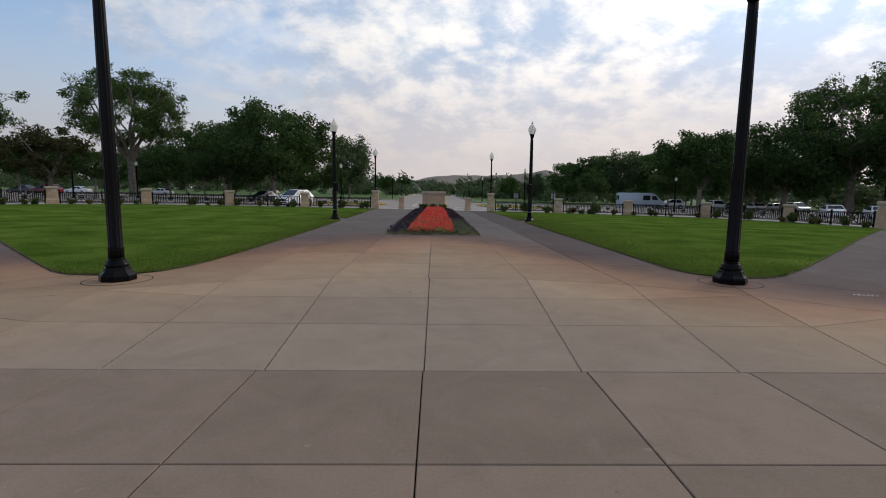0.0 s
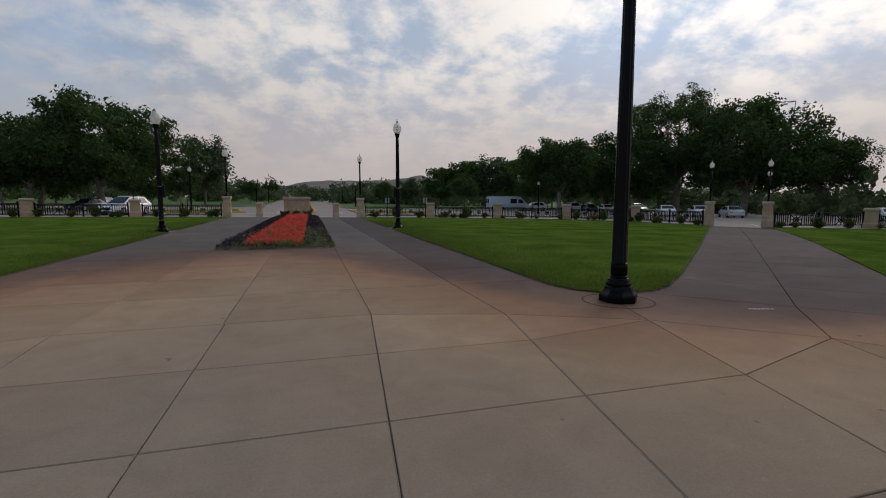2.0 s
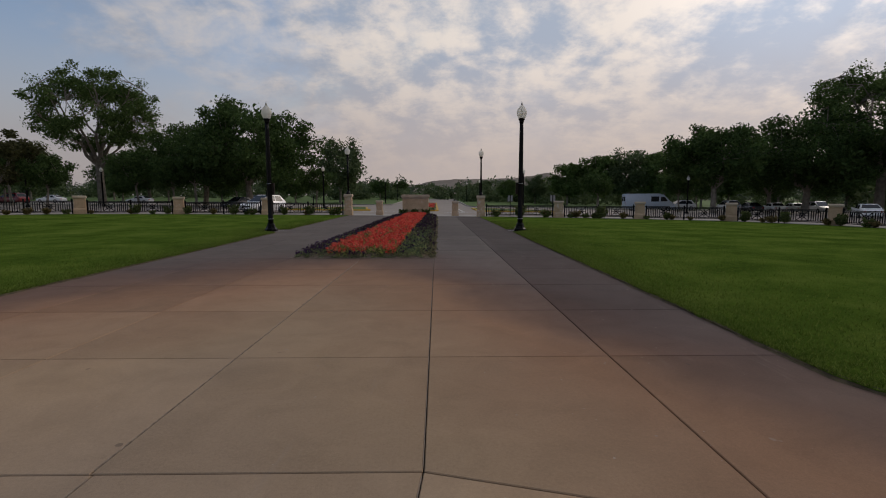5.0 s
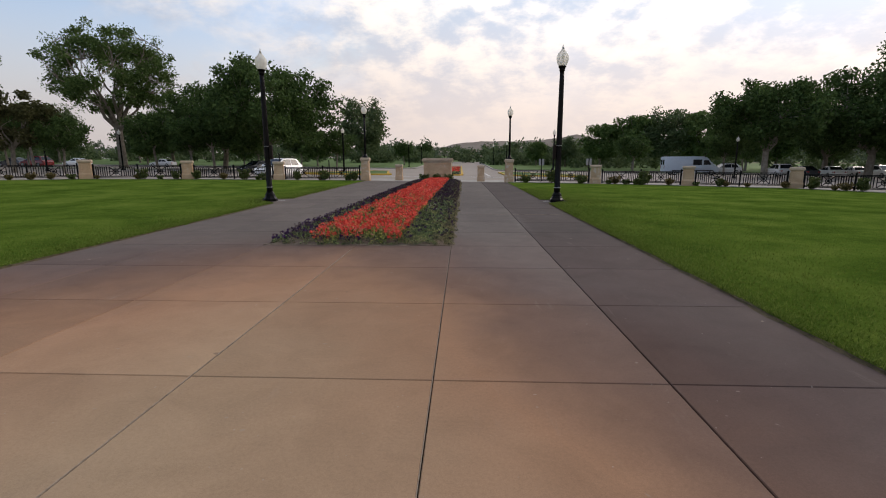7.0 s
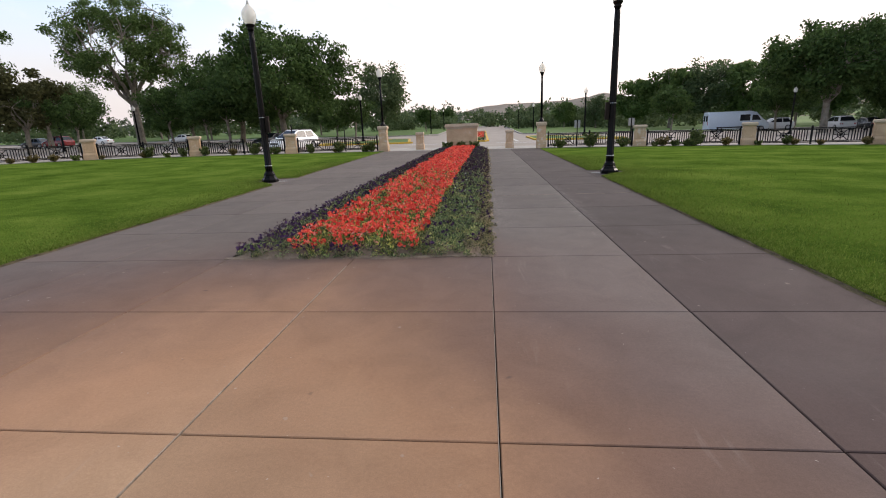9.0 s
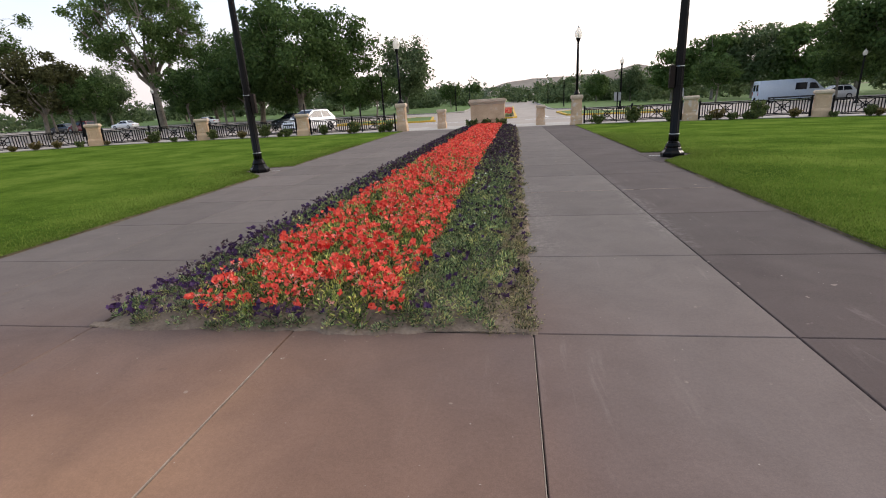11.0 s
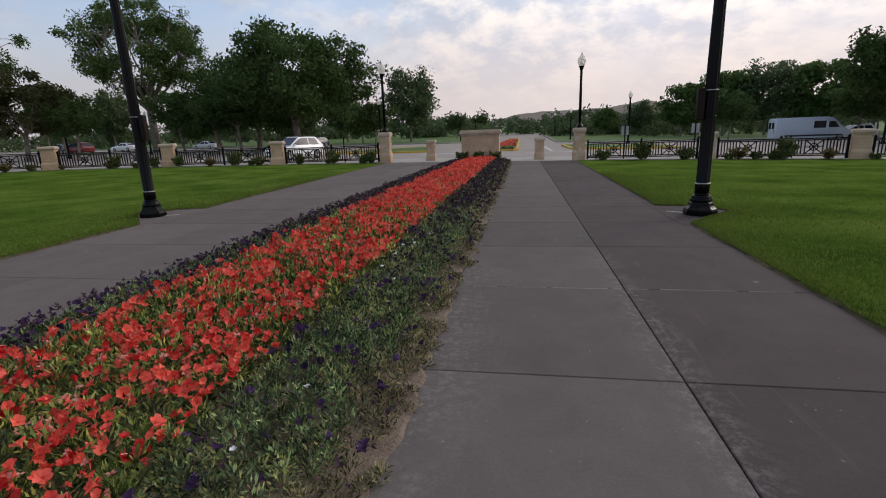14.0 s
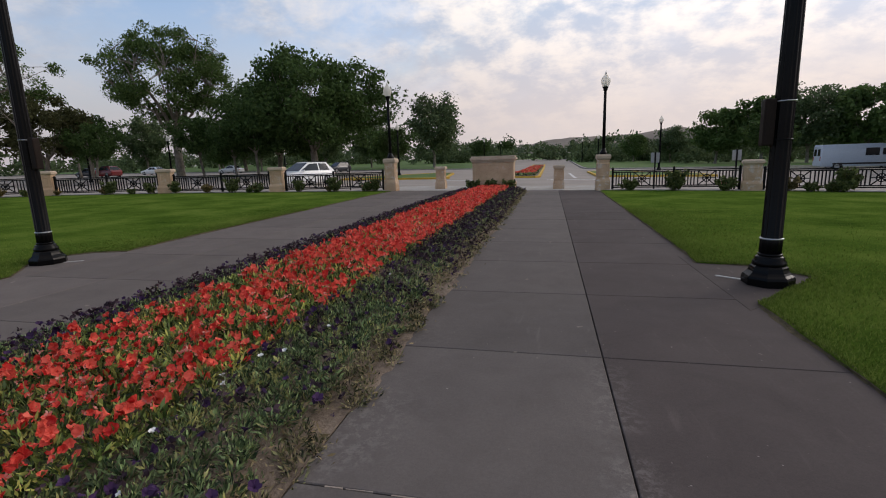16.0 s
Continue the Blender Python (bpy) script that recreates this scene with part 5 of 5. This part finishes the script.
rng = random.Random(5)
red, purple, straw = [], [], []
for i in range(16500):
    y = BED_Y0 + (BED_Y1 - BED_Y0) * rng.random() ** 1.3
    x = rng.uniform(-2.55, -0.75)
    if not red_zone(x, y) or noise.noise(Vector((x * 3.2, y * 3.2, 3))) < -0.20 + 0.006 * y - 0.3 * (y > 9) or not cover_at(x, y):
        continue
    z = bed_height(x, y) + rng.uniform(0.10, 0.225) + 0.04 * noise.noise(Vector((x * 3, y * 3, 7)))
    red.append(((x, y, z), (rng.gauss(0.6, 0.6), rng.gauss(0, 0.6), rng.uniform(-1.4, 1.4)), rng.uniform(0.43, 0.80) * (1 + 0.042 * y), *((5 + rng.randrange(3), rng.choice((0, 1))) if rng.random() < 0.42 else (rng.randrange(5), 0))))
for i in range(21000):
    y = BED_Y0 + (BED_Y1 - BED_Y0) * rng.random() ** 1.3
    x = rng.uniform(BED_X0 - 0.03, BED_X1 + 0.03)
    if -2.45 < x < -0.75 and red_zone(x, y) or not cover_at(x, y):
        continue
    if min(x - BED_X0, BED_X1 - x) < 0.2 and rng.random() < 0.5:
        continue
    if y < 6 and x > -1.5 and rng.random() < 0.72 - 0.10 * y:
        continue
    posy = noise.noise(Vector((x * 4.2, y * 4.2, 17)))
    if y < 9 and posy < 0.12 and rng.random() < (0.85 if x > -1.5 else 0.45):
        continue
    if x > -0.9 and y > 6 and rng.random() < 0.12:
        continue
    live = rng.random() < (0.5 if y < 7 else 0.3)
    z = bed_height(x, y) + rng.uniform(0.09, 0.17) + 0.04 * noise.noise(Vector((x * 5.5, y * 5.5, 11)))
    if live:
        purple.append(((x, y, z), (rng.gauss(0.4, 0.6), rng.gauss(0, 0.6), rng.uniform(0, 6.28)), rng.uniform(0.5, 0.85), rng.choice((0, 1, 2, 3, 4, 5, 6, 7)), 0))
    else:
        purple.append(((x, y, z), (rng.gauss(0.0, 0.6), rng.gauss(0, 0.6), rng.uniform(0, 6.28)), rng.uniform(0.6, 1.05) * (1.2 if y < 5 else 1.9), 5 + rng.randrange(3), 1))
TRUMPETS = [trumpet(i) for i in range(5)]
WILTS = [wilted(i, 0.021) for i in range(3)]
daisies = [((rng.uniform(-0.95, -0.35), y, 0.2), (rng.gauss(0.2, 0.3), rng.gauss(0, 0.3), 0), rng.uniform(0.35, 0.6), rng.randrange(5), 0) for y in (2.1, 2.6, 4.4, 4.8, 5.3, 5.4, 5.7, 5.8, 6.3, 8.0)]
scatter(TRUMPETS, daisies, bed, "white_flower", [WHITE_PETAL])
scatter(TRUMPETS + WILTS, red, bed, "petunia", [RED, PINK])
scatter(TRUMPETS + WILTS, purple, bed, "purple_petunia", [PURPLE, WITHERED])


def leaves_at(spots, mat, name, seed, length, rise, axes=None):
    """Small pointed leaves round the stems, tilted outwards and folded along the middle."""
    nrng = np.random.default_rng(seed)
    p = np.array(spots)
    n = len(p)
    a = nrng.random(n) * 6.283
    tilt = nrng.normal(rise, 0.45, n)
    u = np.stack([np.cos(a) * np.cos(tilt), np.sin(a) * np.cos(tilt), np.sin(tilt)], 1)
    w = np.stack([-np.sin(a), np.cos(a), nrng.normal(0, 0.35, n)], 1)
    if axes is not None:
        u = np.array(axes)
        u /= np.linalg.norm(u, axis=1, keepdims=True)
        w = np.cross(u, nrng.normal(0, 1, (n, 3)))
        w /= np.linalg.norm(w, axis=1, keepdims=True)
    s = length * (0.55 + 0.9 * nrng.random((n, 1))) * (0.80 + 0.075 * p[:, 1:2])
    quad = np.stack([p - u * s * 0.5, p + w * s * 0.15, p + u * s * 0.6, p - w * s * 0.15], 1)
    tagged(quads_object(name, quad.reshape(-1, 3), mat, bed), "", "", "", "stuff")


def tufts(inside, spacing, seed):
    """Bedding plants: small domes of leaves pointing up and outwards from each stem."""
    rng = random.Random(seed)
    spots, axes, dry, dry_axes = [], [], [], []
    rows, y = [], BED_Y0 + 0.03
    while y < BED_Y1:
        gap = spacing * (1 + 0.045 * max(0.0, y - 3))
        x = BED_X0 - 0.02 + rng.uniform(0, gap)
        while x < BED_X1 + 0.03:
            rows.append((x + rng.gauss(0, gap * 0.2), y + rng.gauss(0, gap * 0.2), gap))
            x += gap * rng.uniform(0.8, 1.2)
        y += gap * 0.86
    for x, y, gap in rows:
        if not BED_X0 - 0.06 < x < BED_X1 + 0.06 or y < BED_Y0 - 0.05 or red_zone(x, y) != inside or not cover_at(x, y):
            continue
        rim = min(x - BED_X0, BED_X1 - x, (y - BED_Y0) * 2.0)
        if rim < 0.10 and noise.noise(Vector((x * 3.1, y * 3.1, 21))) < -0.12 - rim:
            continue
        if x < -2.45 and y < 3.5 and rng.random() < 0.45:
            continue
        low = min(1.0, 0.45 + max(0.0, rim) / 0.35)
        wide = gap * rng.uniform(0.55, 0.85)
        high = (rng.uniform(0.13, 0.19) if inside else rng.uniform(0.075, 0.145)) * low * (1 + 0.5 * noise.noise(Vector((x * 2.2, y * 2.2, 11))))
        ground = bed_height(x, y)
        parched = not inside and x > -1.5 and BED_X1 - x < 0.20 + 0.30 * noise.noise(Vector((x * 2.0, y * 1.4, 51)))
        for k in range(int((84 if inside else 104) * rng.uniform(0.75, 1.25) * (1.0 if y < 4.5 else 0.70 if y < 8 else 0.42 if inside else 0.30))):
            a, e, q = rng.uniform(0, 6.283), math.asin(rng.random() ** 0.8), rng.random() ** 0.35
            d = Vector((math.cos(a) * math.cos(e), math.sin(a) * math.cos(e), math.sin(e)))
            out, ways = (dry, dry_axes) if parched else (spots, axes)
            out.append((x + d.x * wide * q, y + d.y * wide * q, ground + 0.008 + d.z * high * q))
            ways.append((d.x + rng.gauss(0, 0.3), d.y + rng.gauss(0, 0.3), d.z * 0.8 + 0.35 + rng.gauss(0, 0.3)))
        if not inside:
            for k in range(2 + 12 * (rim < 0.22) * (x > -1.5)):
                straw.append((x + rng.gauss(0, gap * 0.5), y + rng.gauss(0, gap * 0.5), ground + rng.uniform(0.01, 0.07)))
    return spots, axes, dry, dry_axes


leaf_red, axes_red, _, _ = tufts(True, 0.115, 41)
leaf_edge, axes_edge, leaf_dry, axes_dry = tufts(False, 0.098, 42)
leaves_at(leaf_red, FLOWER_LEAF, "foliage", 3, 0.042, 0.8, axes_red)
leaves_at(leaf_edge, FLOWER_LEAF_GREY, "edging_foliage", 4, 0.030, 0.7, axes_edge)
leaves_at(leaf_dry, FLOWER_LEAF_DRY, "dry_edging_foliage", 7, 0.024, 0.6, axes_dry)
leaves_at(straw, STRAW, "dry_litter", 6, 0.030, 0.15)
for edge_x, out, seed in ((BED_X1, 1, 3.0), (BED_X0, -1, 8.0)):
    # soil and litter spilled over the slabs' edge
    verts, faces = [], []
    steps = 260
    for i in range(steps + 1):
        y = 0.2 + 14.0 * i / steps
        w = max(0.004, 0.02 + 0.12 * noise.noise(Vector((seed, y * 0.9, 0))) + 0.06 * noise.noise(Vector((seed, y * 7.0, 4))))
        verts += [(edge_x - out * 0.05, y, 0.012), (edge_x + out * w * 0.6, y, 0.008), (edge_x + out * w, y, 0.0005)]
    for i in range(steps):
        for k in range(2):
            a = i * 3 + k
            faces.append((a, a + 1, a + 4, a + 3) if out > 0 else (a, a + 3, a + 4, a + 1))
    pydata("spilled_soil", verts, faces, SOIL, bed)
# and over the slabs before its front
verts, faces = [], []
for i in range(91):
    x = BED_X0 - 0.05 + (BED_X1 - BED_X0 + 0.08) * i / 90
    w = max(0.006, 0.03 + 0.09 * noise.noise(Vector((x * 1.3, 2.0, 7))) + 0.04 * noise.noise(Vector((x * 7.0, 2.0, 9))))
    verts += [(x, BED_Y0 + 0.05, 0.014), (x, BED_Y0 - w * 0.55, 0.009), (x, BED_Y0 - w, 0.0005)]
for i in range(90):
    for k in range(2):
        a = i * 3 + k
        faces.append((a, a + 1, a + 4, a + 3))
pydata("spilled_soil", verts, faces, SOIL, bed)
# red flowers on the far median
mp = []
for i in range(2600):
    mp.append((rng.uniform(-2.4, -0.3), 47.5 + 62 * rng.random() ** 1.6, 0.0))
mp = np.array(mp)
nr = np.random.default_rng(9)
quad = leaf_quads([tuple(q + np.array((0, 0, 0.2))) for q in mp if int(q[1] * 0.4) % 2 == 0], 0.11, nr, np.full(len(mp), 0.15), 1500, 0.6)
tagged(quads_object("median_flowers", quad, RED), "bed of red flowers on the far median", "flowers", "", "stuff")
quad = leaf_quads([tuple(q + np.array((0, 0, 0.1))) for q in mp], 0.12, nr, np.full(len(mp), 0.2), 6000, 0.5)
tagged(quads_object("median_foliage", quad, FLOWER_LEAF_GREY), "low foliage on the far median", "plants", "", "stuff")


# ---- grass blades along the lawns ----
def inside_of(outline):
    def test(px, py):
        hit = np.zeros(len(px), bool)
        for (x0, y0), (x1, y1) in zip(outline, outline[1:] + outline[:1]):
            cross = ((y0 > py) != (y1 > py)) & (px < (x1 - x0) * (py - y0) / (y1 - y0 + 1e-12) + x0)
            hit ^= cross
        return hit
    return test


def blades(name, outline, edge, count, seed, spread):
    nrng = np.random.default_rng(seed)
    edge = np.array(along(edge, 0.1))
    edge = edge[(edge[:, 1] < 17)]
    k = nrng.integers(0, len(edge), count)
    off = nrng.normal(0, 1, (count, 2)) * (spread * nrng.random((count, 1)) ** 1.4)
    p = edge[k] + off
    p = p[inside_of(outline)(p[:, 0], p[:, 1])]
    n = len(p)
    z = np.array([gz(x, y) for x, y in p]) + 0.02
    a = nrng.random(n) * 6.283
    h = 0.014 + 0.024 * nrng.random(n)
    w = 0.0035 + 0.003 * nrng.random(n)
    base = np.column_stack([p, z])
    side = np.column_stack([np.cos(a) * w, np.sin(a) * w, np.zeros(n)])
    tip = np.column_stack([nrng.normal(0, 0.014, n), nrng.normal(0, 0.014, n), h])
    quad = np.stack([base - side, base + side, base + tip + side * 0.15, base + tip - side * 0.15], 1)
    tagged(quads_object(name, quad.reshape(-1, 3), BLADE), "short green grass blades at the edge of the lawn", "grass", "", "stuff")


blades("grass_right", lawn_r, R_EDGE[:16], 160000, 3, 2.4)
blades("grass_left", lawn_l, L_EDGE[:16], 90000, 4, 1.8)


def worn_edge(name, line, seed):
    """Bare earth and clippings along the cut edge of a lawn, feathering out over the paving."""
    pts = along(line, 0.07)
    verts, faces = [], []
    for i, (x, y) in enumerate(pts):
        a, b = pts[max(0, i - 3)], pts[min(len(pts) - 1, i + 3)]
        d = Vector((b[0] - a[0], b[1] - a[1])).normalized()
        w = max(0.006, 0.030 + 0.045 * noise.noise(Vector((x * 1.1, y * 1.1, seed))) + 0.03 * noise.noise(Vector((x * 8, y * 8, seed))))
        if seed > 5:
            d = -d
        for q, z in ((0.03, 0.024), (-0.008, 0.018), (-0.5 * w, 0.007), (-w, 0.0006)):
            px, py = x - d.y * q, y + d.x * q
            verts.append((px, py, gz(px, py) + z))
    for i in range(len(pts) - 1):
        for k in range(3):
            a = i * 4 + k
            faces.append((a, a + 1, a + 5, a + 4))
    tagged(pydata(name, verts, faces, EDGE_DIRT), "bare brown earth along the cut lawn edge", "lawn edge", "", "structure")


EDGE_DIRT = speckled("lawn_edge_earth", (0.030, 0.026, 0.014), (0.135, 0.105, 0.060), 9.0, 0.95, relief=0.9, depth=0.01)
worn_edge("lawn_edge_right", R_EDGE[:20], 3)
worn_edge("lawn_edge_left", L_EDGE[:21], 8)


# ---- paving slabs ----
paving = thing("pavement", "large scored concrete paving slabs, tan and rust turning to darker grey", "paving", None, "", "structure")


def slab(poly, parent=paving):
    if len(poly) < 3:
        return
    if area(poly) < 0:
        poly = poly[::-1]
    clean = [p for i, p in enumerate(poly) if math.dist(p, poly[i - 1]) > 0.03]
    if len(clean) < 3 or abs(area(clean)) < 0.02:
        return
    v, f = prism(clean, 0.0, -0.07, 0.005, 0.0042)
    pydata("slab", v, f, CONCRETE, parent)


# the plaza: rows across, joints fanning from a point behind
FAN_Y, FAN_A = -26.6, 0.0868
ROWS = [-12.3, -10.98, -9.69]
ENDS = [5, 4, 3]                             # where each row runs out into the rim
ARC = [-8.24, -8.24, -8.67, -9.37, -10.46, -11.9]


def fan(k, y):
    return (MID + math.tan(k * FAN_A) * (y - FAN_Y), y)


def row_point(j, k):
    return fan(k, ARC[k] if k == ENDS[j] else ROWS[j])


for sgn in (-1, 1):
    for k in range(5):
        lines = [(row_point(j, k), row_point(j, k + 1)) for j in range(3) if ENDS[j] >= k + 1] + [(fan(k, ARC[k]), fan(k + 1, ARC[k + 1]))]
        for (a, b), (c, d) in zip(lines, lines[1:]):
            slab([(2 * MID - x if sgn < 0 else x, y) for x, y in (a, b, d, c)])
# behind the fan the joints run straight
OLD = [-21.5, -20.2, -18.85, -17.5, -16.2, -14.88, -13.57, -12.3]
for y0, y1 in zip(OLD, OLD[1:]):
    for k in range(-7, 7):
        x0, x1 = -1.61 + 1.295 * k, -1.61 + 1.295 * (k + 1)
        slab([(x0, y0), (x1, y0), (x1, y1), (x0, y1)])
    # wider slabs out to the lawns on both sides
    for x0, x1 in ((-14.56, -10.675), (7.455, 11.34)):
        slab([(x0, y0), (x1, y0), (x1, y1), (x0, y1)])
# the walk: straight columns either side of the bed
WALK = [-8.24, -6.58, -4.94, -3.27, -1.65, 0.0] + [1.55 + 1.64 * i for i in range(16)]
COLS = [-6.95, -4.74, -3.2, -1.62, 0.0, 1.527, 3.6]
K2, D3 = fan(2, ARC[2]), fan(3, ARC[3])
for c0, c1 in zip(COLS, COLS[1:]):
    for y0, y1 in zip(WALK, WALK[1:]):
        if -3.3 < c0 and c1 < 0.1 and y1 > 0.01:
            continue
        if y0 == WALK[0] and c0 >= 0:
            poly = [(0.0, -8.24), K2, (1.527, y1), (0.0, y1)] if c0 == 0 else [K2, D3, (3.3, -8.3), (3.3, y1), (1.527, y1)]
        elif y0 == WALK[0] and c1 <= -3.1:
            mk, md = (2 * MID - K2[0], K2[1]), (2 * MID - D3[0], D3[1])
            poly = [mk, (-3.2, -8.24), (-3.2, y1), (-4.74, y1)] if c1 > -4 else [md, mk, (-4.74, y1), (-6.5, y1), (-6.5, -8.3)]
        else:
            poly = [(c0, y0), (c1, y0), (c1, y1), (c0, y1)]
        slab(poly)
# the side paths, running off at an angle
U, N = Vector((0.7305, 0.6829)), Vector((0.6829, -0.7305))


def side(u, n):
    p = U * u + N * n
    return (p.x, p.y)


H4, H5 = fan(4, ARC[4]), fan(5, ARC[5])
u0 = U.x * H4[0] + U.y * H4[1]
for sgn in (-1, 1):
    flip = (lambda p: (2 * MID - p[0], p[1])) if sgn < 0 else (lambda p: p)
    slab([flip(p) for p in [D3, H4, side(u0 + 1.5, 10.42), side(u0 + 1.5, 8.2), (3.3, -7.2), (3.3, -8.3)]])
    slab([flip(p) for p in [H4, H5, side(u0 + 1.5, 12.3), side(u0 + 1.5, 10.42)]])
    slab([flip(p) for p in [H5, (7.45, -12.3), (9.0, -11.0), side(u0 + 1.5, 12.3)]])
    slab([flip(p) for p in [fan(4, -12.3), (7.45, -12.3), H5]])
    for i in range(17):
        a, b = u0 + 1.5 + i * 1.64, u0 + 1.5 + (i + 1) * 1.64
        for n0, n1 in ((8.5, 10.42), (10.42, 12.3)):
            slab([flip(p) for p in [side(a, n0), side(a, n1), side(b, n1), side(b, n0)]])
# rings cut in the paving round the plaza lamp posts, and pads under the walk's
for x, y in ((3.31, -8.40), (-6.42, -8.62)):
    verts, faces = [], []
    for i in range(48):
        a = 2 * math.pi * i / 48
        for r, z in ((0.452, 0.0), (0.456, 0.0035), (0.468, 0.0035), (0.472, 0.0)):
            verts.append((x + r * math.cos(a), y + r * math.sin(a), gz(x, y) + z - 0.0005))
    for i in range(48):
        for k in range(3):
            j = (i + 1) % 48
            faces.append((i * 4 + k, i * 4 + k + 1, j * 4 + k + 1, j * 4 + k))
    tagged(pydata("joint_ring", verts, faces, DIRT), "round dark joint in the paving about a lamp post", "joint", "", "structure")
for sx, cx in ((1, 3.5), (-1, -6.74)):
    pts = [(cx - 0.55 * sx, 7.75), (cx + 0.85 * sx, 9.12), (cx + 0.05 * sx, 9.95), (cx - 0.55 * sx, 10.3)]
    if area(pts) < 0:
        pts = pts[::-1]
    v, f = prism(pts, 0.004, -0.07, 0.006, 0.0)
    pydata("slab", v, f, CONCRETE, paving)
# pale strips let into the lamp pads
for sx, cx in ((1, 3.5), (-1, -6.76)):
    ends = [(cx - 0.42 * sx, 9.12), (cx + 0.36 * sx, 8.55)]
    strip("pad_strip", ends, 0.014, 0.010, -0.03, WHITE_LINE, "thin pale strip in the pad under a lamp post", "joint", step=0.4)
# a short line of illegible pale writing on the side path
for i, (dx, h) in enumerate(((0.0, 0.05), (0.06, 0.07), (0.11, 0.045), (0.17, 0.06), (0.22, 0.05), (0.28, 0.04))):
    p = Vector((4.58, -9.30)) + Vector((0.96, -0.28)) * dx
    strip("pavement_mark", [(p.x, p.y), (p.x + h * 0.4, p.y + h)], 0.009, 0.004, -0.01, WHITE_LINE, "small pale scribbled mark on the concrete", "marking", step=0.2)
# pale sealant along one side of the lengthwise joints
SEALANT = speckled("joint_sealant", (0.20, 0.155, 0.12), (0.40, 0.33, 0.27), 22.0, 0.9)
for line in ([(0.0, -8.2), (0.0, -0.05)], [(-1.62, -8.2), (-1.62, -0.3)], [fan(1, -12.25), fan(1, -8.27)], [fan(-1, -12.25), fan(-1, -8.27)],
             [fan(2, -12.25), fan(2, -8.70)], [fan(-2, -12.25), fan(-2, -8.70)], [fan(0, -12.25), fan(0, -8.27)]):
    strip("joint_sealant", [(x - 0.004, y) for x, y in line], 0.002, 0.0008, -0.02, SEALANT, "thin pale sealant in a paving joint", "joint", step=0.5)
# pale crust in the chipped joints across the walk
rng = random.Random(31)
for y, x0, x1 in ((4.83, 0.16, 1.50), (4.83, 1.56, 2.9)):
    x = x0
    while x < x1:
        x2 = min(x1, x + rng.uniform(0.08, 0.5))
        strip("joint_crust", [(x, y + rng.uniform(-0.004, 0.004)), (x2, y + rng.uniform(-0.004, 0.004))], rng.uniform(0.002, 0.006), 0.001, -0.02, SEALANT, "pale crust in a chipped paving joint", "joint", step=0.2)
        x = x2 + rng.uniform(0.0, 0.12)
